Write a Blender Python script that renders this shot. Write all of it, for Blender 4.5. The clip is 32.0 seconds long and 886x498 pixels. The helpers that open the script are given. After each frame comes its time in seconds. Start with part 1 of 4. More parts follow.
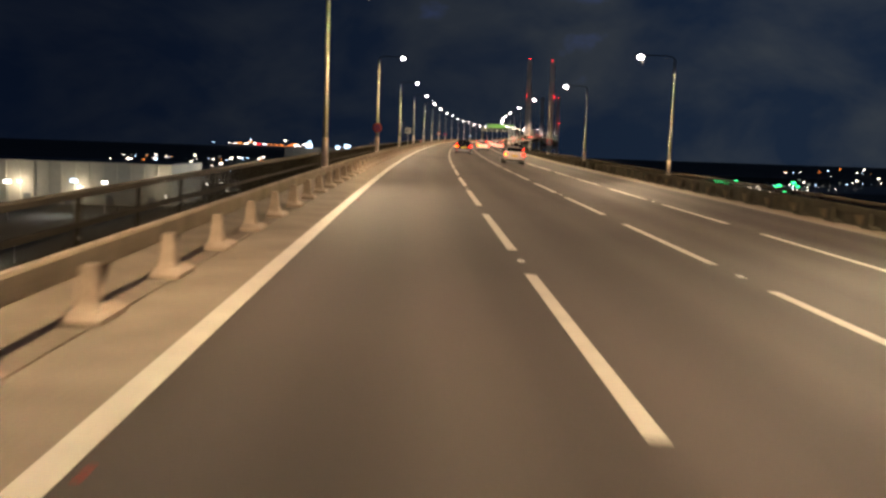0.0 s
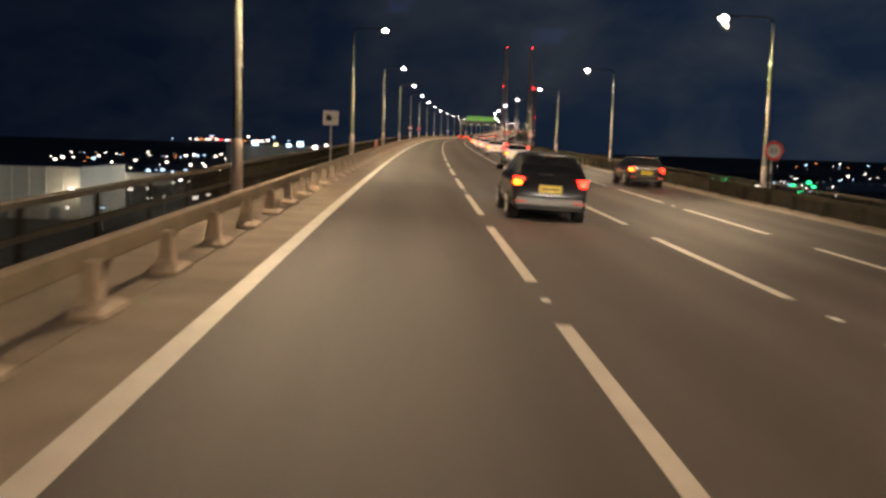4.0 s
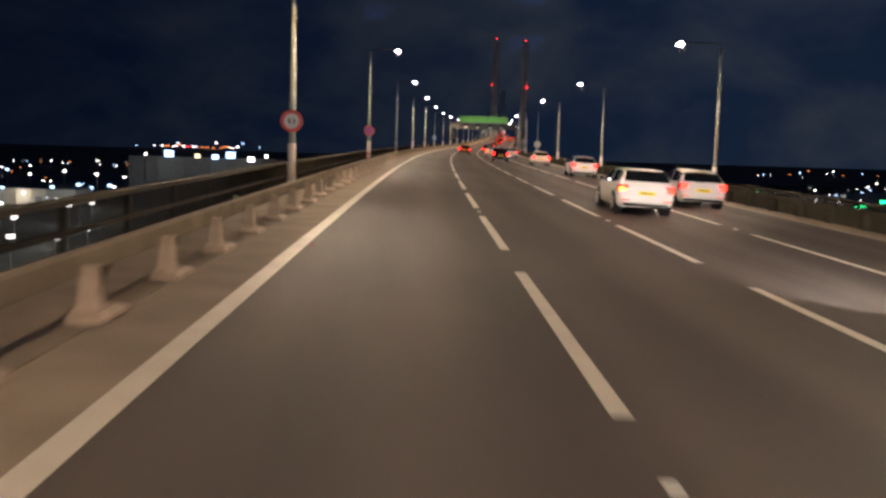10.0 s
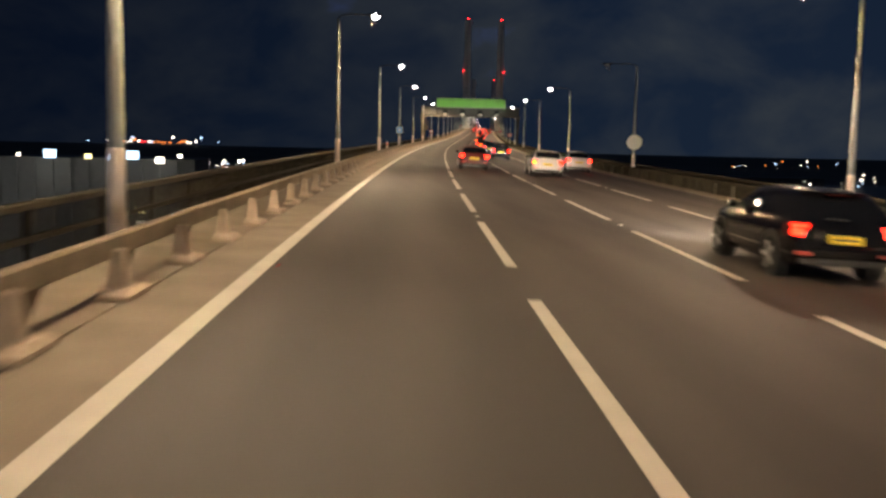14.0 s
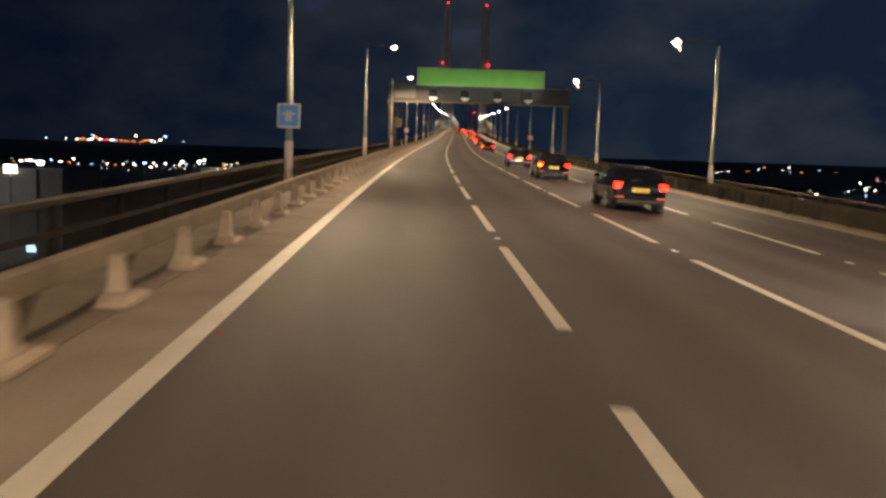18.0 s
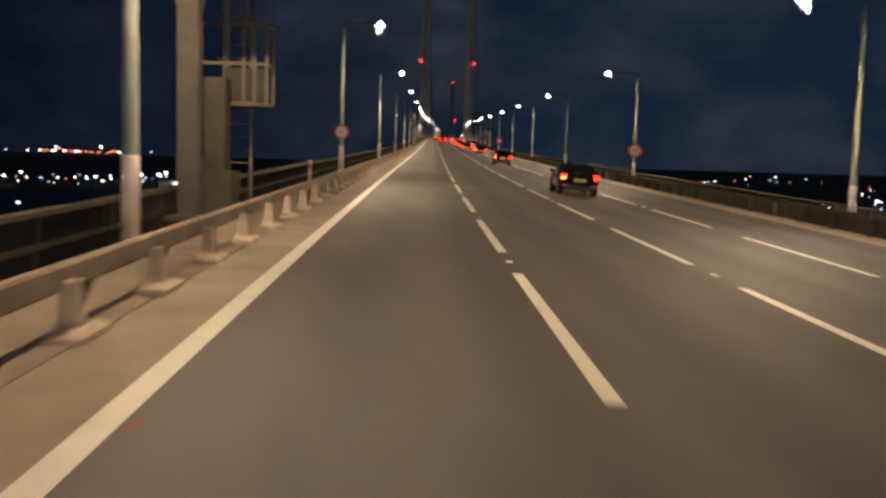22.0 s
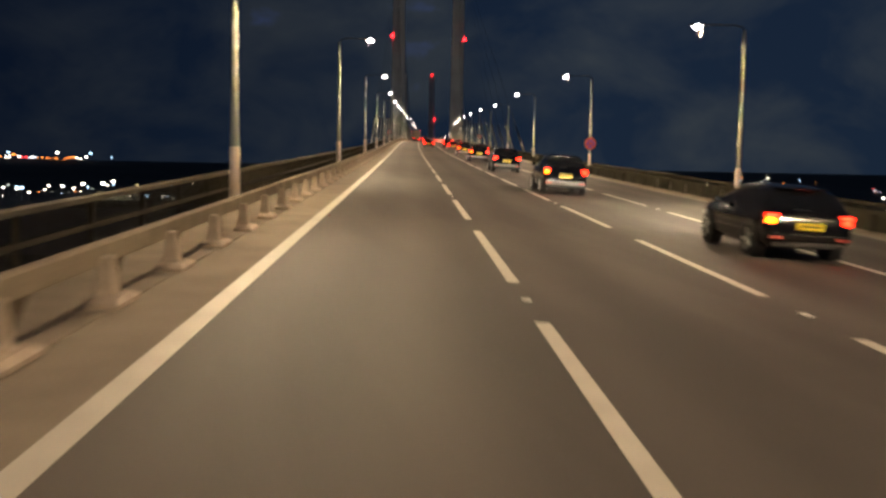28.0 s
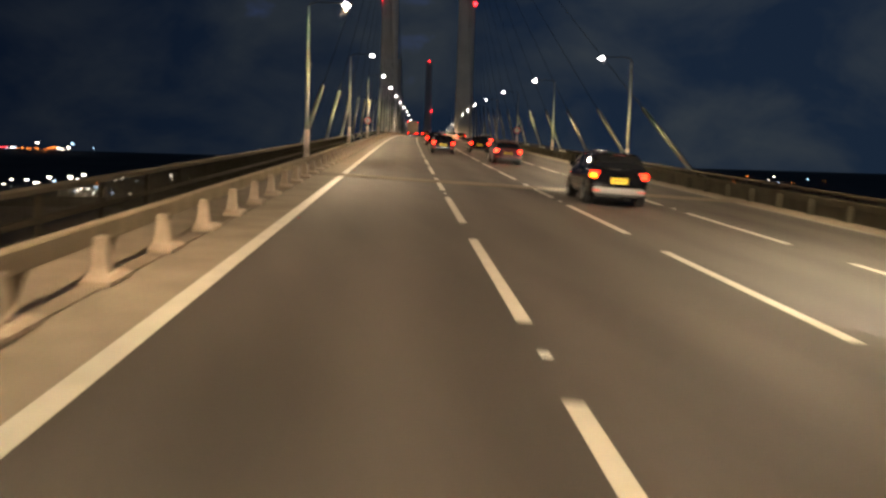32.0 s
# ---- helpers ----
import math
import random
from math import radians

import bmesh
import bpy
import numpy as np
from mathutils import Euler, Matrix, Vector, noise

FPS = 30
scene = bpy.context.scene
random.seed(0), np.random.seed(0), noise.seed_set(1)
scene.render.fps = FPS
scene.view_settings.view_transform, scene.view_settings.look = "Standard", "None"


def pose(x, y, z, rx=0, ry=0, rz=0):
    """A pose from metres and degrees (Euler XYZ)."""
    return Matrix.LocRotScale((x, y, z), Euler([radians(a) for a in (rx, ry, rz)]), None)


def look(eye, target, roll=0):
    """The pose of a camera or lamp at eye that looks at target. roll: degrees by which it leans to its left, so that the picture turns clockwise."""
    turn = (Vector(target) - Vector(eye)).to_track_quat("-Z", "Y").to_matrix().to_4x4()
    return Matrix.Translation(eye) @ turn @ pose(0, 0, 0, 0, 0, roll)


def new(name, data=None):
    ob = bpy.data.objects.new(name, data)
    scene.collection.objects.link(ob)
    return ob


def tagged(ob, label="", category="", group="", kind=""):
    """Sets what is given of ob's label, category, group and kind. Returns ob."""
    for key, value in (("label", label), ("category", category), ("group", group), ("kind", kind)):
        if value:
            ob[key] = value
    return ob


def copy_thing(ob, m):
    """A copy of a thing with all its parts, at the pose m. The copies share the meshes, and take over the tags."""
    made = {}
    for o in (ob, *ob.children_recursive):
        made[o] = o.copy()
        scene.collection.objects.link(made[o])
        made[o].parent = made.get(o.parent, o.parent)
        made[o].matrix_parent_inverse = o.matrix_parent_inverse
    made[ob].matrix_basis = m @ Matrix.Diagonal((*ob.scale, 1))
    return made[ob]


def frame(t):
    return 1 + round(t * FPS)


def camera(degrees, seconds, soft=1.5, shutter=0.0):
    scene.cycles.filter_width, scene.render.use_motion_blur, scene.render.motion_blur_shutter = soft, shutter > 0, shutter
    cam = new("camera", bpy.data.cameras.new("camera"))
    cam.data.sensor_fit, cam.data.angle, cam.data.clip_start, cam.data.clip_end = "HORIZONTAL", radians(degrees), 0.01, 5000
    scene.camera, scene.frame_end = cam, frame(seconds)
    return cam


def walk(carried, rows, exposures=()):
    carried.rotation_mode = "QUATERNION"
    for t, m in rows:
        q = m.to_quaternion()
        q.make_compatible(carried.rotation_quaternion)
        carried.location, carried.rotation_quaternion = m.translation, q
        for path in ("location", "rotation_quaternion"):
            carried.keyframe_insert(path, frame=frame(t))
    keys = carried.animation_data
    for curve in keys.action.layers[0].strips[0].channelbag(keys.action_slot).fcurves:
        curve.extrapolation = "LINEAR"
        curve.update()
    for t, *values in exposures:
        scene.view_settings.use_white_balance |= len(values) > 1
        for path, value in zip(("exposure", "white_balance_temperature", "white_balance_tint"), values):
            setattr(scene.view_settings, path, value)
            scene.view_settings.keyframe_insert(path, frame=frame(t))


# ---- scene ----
import collections

# A night drive on a dual-carriageway viaduct that climbs to a cable-stayed bridge.
# s: metres along the road, u: metres to the right of the camera's line, v: metres above the road.
cam = camera(49.66, 32.0, soft=2.8, shutter=0.4)
KAPPA = [0.254, 0.3, 0.322, 0.238, 0.218, 0.308, 0.38, 0.309, 0.287, 0.247, 0.063, -0.042, -0.003, 0.066, 0.123, 0.124, 0.106, 0.086, -0.133, -0.133, -0.133, -0.133, -0.133, -0.133, -0.133, -0.133, -0.133, -0.133, -0.133, -0.133, -0.133, -0.133]
CREST = [-0.1029, -0.0499, 0.0344, 0, -0.0058, -0.0399, -0.0299, 0.0304, 0.0272, 0.0819, 0.0664, 0.0078, 0.0663, 0.0812, -0.0365, -0.12, -0.1473, -0.1403, -0.1162, -0.0865, -0.0583, -0.0348, -0.0174, -0.0056, 0.0015, 0.0051, 0.0063, 0.006, 0.0049, 0.0035, 0.002, 0.0004]
PATH = [
    (0.0, 0.745, 77.324, 3.725, -5.81, -1.96, -2.53),
    (0.5, 0.995, 88.581, 3.935, -5.76, -1.87, -2.71),
    (1.0, 1.248, 99.777, 4.136, -5.75, -1.87, -2.75),
    (1.5, 1.589, 110.918, 4.327, -5.69, -1.75, -3.05),
    (2.0, 1.873, 122.014, 4.510, -5.59, -1.89, -3.19),
    (2.5, 2.199, 133.039, 4.686, -6.07, -1.85, -3.59),
    (3.0, 2.672, 144.071, 4.860, -6.07, -1.93, -3.76),
    (3.5, 3.156, 155.088, 5.031, -6.06, -1.61, -4.25),
    (5.5, 5.365, 198.979, 5.734, -6.05, -2.13, -4.90),
    (6.0, 6.009, 209.947, 5.917, -6.03, -1.35, -5.08),
    (6.5, 6.662, 220.926, 6.103, -6.14, -1.80, -5.21),
    (7.0, 7.409, 232.064, 6.292, -5.92, -1.30, -5.33),
    (7.5, 8.167, 243.531, 6.487, -5.93, -1.92, -5.80),
    (8.0, 9.007, 255.008, 6.682, -5.49, -1.54, -5.53),
    (8.5, 9.866, 266.198, 6.872, -5.41, -1.91, -5.63),
    (9.0, 10.653, 277.254, 7.060, -5.54, -1.57, -5.72),
    (9.5, 11.604, 288.303, 7.247, -5.50, -1.93, -5.72),
    (10.0, 12.430, 299.346, 7.433, -5.64, -1.69, -5.79),
    (10.5, 13.224, 310.346, 7.617, -5.50, -1.66, -6.03),
    (11.0, 14.155, 321.216, 7.797, -5.75, -1.52, -6.11),
    (11.5, 15.194, 331.893, 7.972, -6.00, -1.70, -6.47),
    (12.0, 16.073, 342.561, 8.144, -5.79, -1.71, -6.61),
    (12.5, 17.083, 353.515, 8.316, -5.69, -1.45, -7.07),
    (13.0, 18.206, 364.638, 8.486, -5.81, -1.65, -7.35),
    (13.5, 19.364, 375.779, 8.652, -5.98, -1.55, -7.54),
    (14.0, 20.557, 386.837, 8.812, -6.02, -1.26, -7.83),
    (14.5, 21.770, 397.817, 8.967, -6.00, -1.40, -8.03),
    (16.5, 26.974, 442.402, 9.563, -5.72, -2.05, -8.81),
    (17.0, 28.392, 453.534, 9.708, -6.08, -1.42, -8.87),
    (17.5, 29.840, 464.620, 9.855, -5.64, -1.85, -9.30),
    (18.0, 31.366, 475.698, 10.005, -5.90, -1.84, -9.43),
    (18.5, 32.872, 486.836, 10.159, -6.80, -2.07, -10.17),
    (19.0, 34.461, 497.872, 10.316, -6.39, -2.25, -10.27),
    (19.5, 36.037, 508.348, 10.468, -6.52, -1.84, -10.52),
    (20.0, 37.585, 518.705, 10.622, -5.76, -1.99, -9.99),
    (20.5, 39.280, 529.391, 10.784, -5.52, -1.56, -10.14),
    (21.0, 40.978, 540.286, 10.952, -5.63, -1.63, -10.40),
    (21.5, 42.769, 551.260, 11.127, -5.34, -1.52, -10.55),
    (22.0, 44.504, 562.325, 11.309, -5.28, -1.61, -10.81),
    (22.5, 46.336, 573.486, 11.500, -5.32, -1.62, -11.26),
    (23.0, 48.267, 584.589, 11.699, -5.22, -1.67, -11.67),
    (23.5, 50.194, 595.434, 11.904, -5.60, -1.63, -11.80),
    (24.0, 52.051, 606.044, 12.113, -6.06, -1.68, -12.12),
    (24.5, 53.968, 616.708, 12.332, -5.65, -1.60, -12.22),
    (25.0, 55.905, 627.509, 12.563, -5.41, -1.51, -12.06),
    (25.5, 57.827, 638.411, 12.805, -5.29, -1.39, -11.74),
    (26.0, 59.739, 649.316, 13.055, -5.06, -1.34, -11.73),
    (26.5, 61.712, 660.103, 13.311, -5.05, -1.28, -11.53),
    (28.5, 69.447, 703.037, 14.375, -5.19, -1.29, -12.69),
    (29.0, 71.396, 713.830, 14.648, -5.49, -1.76, -13.19),
    (29.5, 73.429, 724.703, 14.927, -4.67, -1.16, -12.49),
    (30.0, 75.476, 735.589, 15.209, -4.64, -1.55, -12.03),
    (30.5, 77.428, 746.434, 15.494, -5.12, -1.14, -12.59),
    (31.0, 79.405, 757.299, 15.787, -5.82, -1.84, -12.50),
    (31.5, 81.364, 768.277, 16.090, -5.84, -1.37, -12.79),
    (32.0, 83.357, 779.303, 16.403, -5.49, -1.67, -12.58),
]

walk(cam, [(t, pose(x, y, z, 90 + pitch, roll, yaw)) for t, x, y, z, pitch, roll, yaw in PATH],
     exposures=[(0.0, 0.1, 6900, 12), (1.0, -0.4, 6650, 12), (2.0, -0.15, 6850, 13), (3.0, -0.05, 6850, 12), (6.0, -0.35, 6100, 12), (7.0, -0.4, 5850, 13), (8.0, -0.15, 6000, 9), (9.0, -0.4, 5800, 10), (10.0, -0.35, 6150, 17),
                (11.0, -0.5, 5500, 9), (12.0, -0.5, 5450, 9), (13.0, -0.05, 6850, 12), (14.0, -0.15, 6850, 12), (17.0, -0.3, 6750, 13), (18.0, -0.25, 6750, 13), (19.0, 0.0, 6900, 9), (20.0, -0.35, 6450, 12), (21.0, -0.2, 6300, 8),
                (23.0, -0.3, 6950, 14), (24.0, 0.1, 6950, 11), (25.0, -0.4, 6600, 13), (26.0, 0.05, 6750, 13), (29.0, 0.0, 6850, 7), (30.0, -0.3, 6700, 8), (31.0, -0.25, 6650, 12), (32.0, 0.05, 6900, 7)])

# ---- world and light ----
SKY_STRENGTH = 1.1
LAMP_POWER = 6300.0
LAMP_COLOUR = (1.0, 0.74, 0.47)


def link(nt, a, b):
    nt.links.new(a, b)


def make_world():
    w = bpy.data.worlds.new("night_sky")
    scene.world = w
    w.use_nodes = True
    nt = w.node_tree
    bg = nt.nodes["Background"]
    tc = nt.nodes.new("ShaderNodeTexCoord")
    mp = nt.nodes.new("ShaderNodeMapping")
    mp.inputs["Scale"].default_value = (2.2, 2.2, 3.6)
    mp.inputs["Rotation"].default_value = (0.25, 0.1, 0.4)
    n1 = nt.nodes.new("ShaderNodeTexNoise")
    n1.inputs["Scale"].default_value = 2.8
    n1.inputs["Detail"].default_value = 7.0
    n1.inputs["Roughness"].default_value = 0.55
    n1.inputs["Distortion"].default_value = 0.35
    r1 = nt.nodes.new("ShaderNodeValToRGB")
    r1.color_ramp.elements[0].position, r1.color_ramp.elements[0].color = 0.40, (0.0021, 0.0047, 0.0118, 1)
    r1.color_ramp.elements[1].position, r1.color_ramp.elements[1].color = 0.66, (0.0075, 0.0105, 0.0160, 1)
    e = r1.color_ramp.elements.new(0.78)
    e.color = (0.010, 0.016, 0.042, 1)
    # the thinner, brighter cloud lies to the east
    r3 = nt.nodes.new("ShaderNodeValToRGB")
    r3.color_ramp.elements[0].position, r3.color_ramp.elements[0].color = 0.35, (0.72, 0.77, 0.88, 1)
    r3.color_ramp.elements[1].position, r3.color_ramp.elements[1].color = 0.68, (3.0, 2.85, 2.5, 1)
    half = nt.nodes.new("ShaderNodeMath")
    half.operation = "MULTIPLY_ADD"
    half.inputs[1].default_value, half.inputs[2].default_value = 0.5, 0.5
    mix2 = nt.nodes.new("ShaderNodeMix")
    mix2.data_type, mix2.blend_type = "RGBA", "MULTIPLY"
    mix2.inputs[0].default_value = 1.0
    sep = nt.nodes.new("ShaderNodeSeparateXYZ")
    r2 = nt.nodes.new("ShaderNodeValToRGB")
    r2.color_ramp.elements[0].position, r2.color_ramp.elements[0].color = 0.0, (1.3, 1.25, 1.2, 1)
    r2.color_ramp.elements[1].position, r2.color_ramp.elements[1].color = 0.45, (0.8, 0.9, 1.1, 1)
    mix = nt.nodes.new("ShaderNodeMix")
    mix.data_type, mix.blend_type = "RGBA", "MULTIPLY"
    mix.inputs[0].default_value = 1.0
    link(nt, tc.outputs["Generated"], mp.inputs["Vector"])
    link(nt, mp.outputs["Vector"], n1.inputs["Vector"])
    link(nt, n1.outputs["Fac"], r1.inputs["Fac"])
    link(nt, tc.outputs["Generated"], sep.inputs["Vector"])
    link(nt, sep.outputs["Z"], r2.inputs["Fac"])
    link(nt, r1.outputs["Color"], mix.inputs[6])
    link(nt, r2.outputs["Color"], mix.inputs[7])
    link(nt, sep.outputs["X"], half.inputs[0])
    link(nt, half.outputs[0], r3.inputs["Fac"])
    link(nt, mix.outputs[2], mix2.inputs[6])
    link(nt, r3.outputs["Color"], mix2.inputs[7])
    link(nt, mix2.outputs[2], bg.inputs["Color"])
    bg.inputs["Strength"].default_value = SKY_STRENGTH


make_world()

# ---- the road's line ----
STEP = 59.0
_s = np.arange(-118.0, 1700.0, 2.0)
_knots = -59.0 + STEP * np.arange(len(KAPPA))
_k = np.interp(_s, _knots, KAPPA) * 1e-3
_g = np.interp(_s, _knots, CREST) * 1e-3


def run(v):
    return np.concatenate([[0.0], np.cumsum((v[1:] + v[:-1]) * 1.0)])


_psi = run(_k)
_gam = 0.027 + run(_g)
_x, _y, _z = run(np.sin(_psi)), run(np.cos(_psi)), run(_gam)
XFALL = -0.0396


def line_at(s):
    return [float(np.interp(s, _s, a)) for a in (_psi, _gam, _x, _y, _z)]


def rp(s, u, v=0.0):
    """A point of the road: s along, u to the right, v above the surface."""
    p, g, x, y, z = line_at(s)
    return Vector((x + u * math.cos(p), y - u * math.sin(p), z + XFALL * u + v))


def rm(s, u, v=0.0, turn=0.0, level=False):
    """A pose on the road: local y along it, x to its right."""
    p, g, x, y, z = line_at(s)
    m = Matrix.Translation(rp(s, u, v)) @ Matrix.Rotation(-p, 4, "Z")
    if not level:
        m = m @ Matrix.Rotation(math.atan(g), 4, "X") @ Matrix.Rotation(-math.atan(XFALL), 4, "Y")
    return m @ Matrix.Rotation(radians(turn), 4, "Z")


# ---- materials ----
def mat(name, base, rough=0.6, metal=0.0, var=0.25, scale=6.0, fine=60.0, bump=0.15, emit=None, power=0.0, coat=0.0, alpha_spec=0.5, stretch=None):
    m = bpy.data.materials.new(name)
    m.use_nodes = True
    nt = m.node_tree
    b = nt.nodes["Principled BSDF"]
    b.inputs["Roughness"].default_value = rough
    b.inputs["Metallic"].default_value = metal
    b.inputs["Coat Weight"].default_value = coat
    b.inputs["Specular IOR Level"].default_value = alpha_spec
    b.inputs["Base Color"].default_value = (*base, 1)
    if emit:
        b.inputs["Emission Color"].default_value = (*emit, 1)
        b.inputs["Emission Strength"].default_value = power
    if var > 0:
        tc = nt.nodes.new("ShaderNodeTexCoord")
        vec = tc.outputs["Object"]
        if stretch:
            mp = nt.nodes.new("ShaderNodeMapping")
            mp.inputs["Scale"].default_value = stretch
            link(nt, vec, mp.inputs["Vector"])
            vec = mp.outputs["Vector"]
        n1 = nt.nodes.new("ShaderNodeTexNoise")
        n1.inputs["Scale"].default_value = scale
        n1.inputs["Detail"].default_value = 5.0
        n2 = nt.nodes.new("ShaderNodeTexNoise")
        n2.inputs["Scale"].default_value = fine
        n2.inputs["Detail"].default_value = 3.0
        for n in (n1, n2):
            link(nt, vec, n.inputs["Vector"])
        r = nt.nodes.new("ShaderNodeValToRGB")
        lo, hi = 1 - var, 1 + var
        r.color_ramp.elements[0].position, r.color_ramp.elements[1].position = 0.3, 0.72
        r.color_ramp.elements[0].color = (*[c * lo for c in base], 1)
        r.color_ramp.elements[1].color = (*[min(1, c * hi) for c in base], 1)
        mx = nt.nodes.new("ShaderNodeMath")
        mx.operation = "MULTIPLY_ADD"
        mx.inputs[1].default_value = 0.35
        add = nt.nodes.new("ShaderNodeMath")
        add.operation = "MULTIPLY"
        add.inputs[1].default_value = 0.65
        link(nt, n1.outputs["Fac"], add.inputs[0])
        link(nt, n2.outputs["Fac"], mx.inputs[0])
        link(nt, add.outputs[0], mx.inputs[2])
        link(nt, mx.outputs[0], r.inputs["Fac"])
        link(nt, r.outputs["Color"], b.inputs["Base Color"])
        if bump > 0:
            bp = nt.nodes.new("ShaderNodeBump")
            bp.inputs["Strength"].default_value = bump
            bp.inputs["Distance"].default_value = 0.01
            link(nt, n2.outputs["Fac"], bp.inputs["Height"])
            link(nt, bp.outputs["Normal"], b.inputs["Normal"])
    return m


def asphalt():
    """Worn dark surfacing: stone grain, long darker wheel tracks, patches."""
    m = mat("asphalt", (0.072, 0.066, 0.060), 0.7, var=0.0, alpha_spec=0.36)
    nt = m.node_tree
    b = nt.nodes["Principled BSDF"]
    tc = nt.nodes.new("ShaderNodeTexCoord")
    at = nt.nodes.new("ShaderNodeAttribute")
    at.attribute_name = "across"
    n1 = nt.nodes.new("ShaderNodeTexNoise")
    n1.inputs["Scale"].default_value = 0.09
    n1.inputs["Detail"].default_value = 6.0
    n2 = nt.nodes.new("ShaderNodeTexNoise")
    n2.inputs["Scale"].default_value = 45.0
    n2.inputs["Detail"].default_value = 4.0
    vo = nt.nodes.new("ShaderNodeTexVoronoi")
    vo.inputs["Scale"].default_value = 70.0
    for n in (n1, n2, vo):
        link(nt, tc.outputs["Object"], n.inputs["Vector"])
    # long streaks of wear along the lanes
    mp = nt.nodes.new("ShaderNodeMapping")
    mp.inputs["Scale"].default_value = (1.1, 0.035, 1.0)
    n3 = nt.nodes.new("ShaderNodeTexNoise")
    n3.inputs["Scale"].default_value = 1.0
    n3.inputs["Detail"].default_value = 4.0
    link(nt, tc.outputs["Object"], mp.inputs["Vector"])
    link(nt, mp.outputs["Vector"], n3.inputs["Vector"])
    wear = nt.nodes.new("ShaderNodeMath")
    wear.operation = "MULTIPLY_ADD"
    wear.inputs[1].default_value, wear.inputs[2].default_value = 0.55, -0.45
    link(nt, n3.outputs["Fac"], wear.inputs[0])
    # wheel tracks: a wave across the lane
    sn = nt.nodes.new("ShaderNodeMath")
    sn.operation = "SINE"
    mul = nt.nodes.new("ShaderNodeMath")
    mul.operation = "MULTIPLY"
    mul.inputs[1].default_value = 2 * math.pi / 1.78
    link(nt, at.outputs["Fac"], mul.inputs[0])
    link(nt, mul.outputs[0], sn.inputs[0])
    r = nt.nodes.new("ShaderNodeValToRGB")
    r.color_ramp.elements[0].position, r.color_ramp.elements[0].color = 0.3, (0.043, 0.037, 0.033, 1)
    r.color_ramp.elements[1].position, r.color_ramp.elements[1].color = 0.75, (0.088, 0.075, 0.067, 1)
    s1 = nt.nodes.new("ShaderNodeMath")
    s1.operation = "MULTIPLY_ADD"
    s1.inputs[1].default_value = 0.12
    link(nt, sn.outputs[0], s1.inputs[0])
    s2 = nt.nodes.new("ShaderNodeMath")
    s2.operation = "MULTIPLY_ADD"
    s2.inputs[1].default_value = 0.5
    link(nt, n2.outputs["Fac"], s2.inputs[0])
    s3 = nt.nodes.new("ShaderNodeMath")
    s3.operation = "MULTIPLY_ADD"
    s3.inputs[1].default_value = 0.85
    link(nt, n1.outputs["Fac"], s3.inputs[0])
    link(nt, wear.outputs[0], s3.inputs[2])
    link(nt, s3.outputs[0], s2.inputs[2])
    link(nt, s2.outputs[0], s1.inputs[2])
    link(nt, s1.outputs[0], r.inputs["Fac"])
    link(nt, r.outputs["Color"], b.inputs["Base Color"])
    bp = nt.nodes.new("ShaderNodeBump")
    bp.inputs["Strength"].default_value = 0.5
    bp.inputs["Distance"].default_value = 0.006
    link(nt, vo.outputs["Distance"], bp.inputs["Height"])
    link(nt, bp.outputs["Normal"], b.inputs["Normal"])
    return m


M_ASPHALT = asphalt()
M_PAINT = mat("road_paint", (0.56, 0.53, 0.46), 0.55, var=0.16, scale=2.0, fine=40.0, bump=0.2)
M_WORN = mat("worn_road_paint", (0.27, 0.25, 0.21), 0.7, var=0.35, scale=1.2, fine=20.0, bump=0.2)
M_VERGE = mat("verge_concrete", (0.215, 0.18, 0.138), 0.85, var=0.25, scale=1.2, fine=35.0, bump=0.3, alpha_spec=0.12)
M_CONCRETE = mat("pale_concrete", (0.27, 0.235, 0.19), 0.8, var=0.2, scale=0.7, fine=22.0, bump=0.25)
M_STEEL = mat("galvanised_steel", (0.48, 0.47, 0.44), 0.5, 0.55, var=0.2, scale=2.5, fine=30.0, bump=0.08)
M_DARKSTEEL = mat("weathered_steel", (0.09, 0.08, 0.065), 0.7, 0.2, var=0.3, scale=2.0, fine=25.0, bump=0.1)
M_LEGSTEEL = mat("gantry_steel", (0.05, 0.045, 0.037), 0.75, 0.1, var=0.3, scale=2.0, fine=25.0, bump=0.1)
M_RAIL = mat("dull_dark_rail", (0.032, 0.028, 0.02), 0.95, 0.0, var=0.3, scale=1.5, fine=25.0, bump=0.15, alpha_spec=0.12)
M_MESH = mat("parapet_bar_paint", (0.03, 0.026, 0.018), 0.9, 0.0, var=0.35, scale=1.2, fine=14.0, bump=0.3, alpha_spec=0.1)
M_TOPRAIL = mat("dull_steel_rail", (0.055, 0.048, 0.036), 0.75, 0.1, var=0.3, scale=1.5, fine=25.0, bump=0.1, alpha_spec=0.2)
M_CABLE = mat("cable_sleeve", (0.11, 0.125, 0.135), 0.6, 0.0, var=0.15, scale=2.0, fine=25.0, bump=0.05)
M_BEAM = mat("weathered_beam", (0.24, 0.20, 0.145), 0.9, 0.0, var=0.3, scale=1.5, fine=25.0, bump=0.15, alpha_spec=0.12)
M_GRATE = mat("dark_walkway_grating", (0.025, 0.024, 0.022), 0.9, var=0.4, scale=2.0, fine=30.0, bump=0.3)
M_STRIP = mat("hard_strip_surface", (0.27, 0.23, 0.18), 0.85, var=0.25, scale=1.0, fine=40.0, bump=0.3, alpha_spec=0.12)
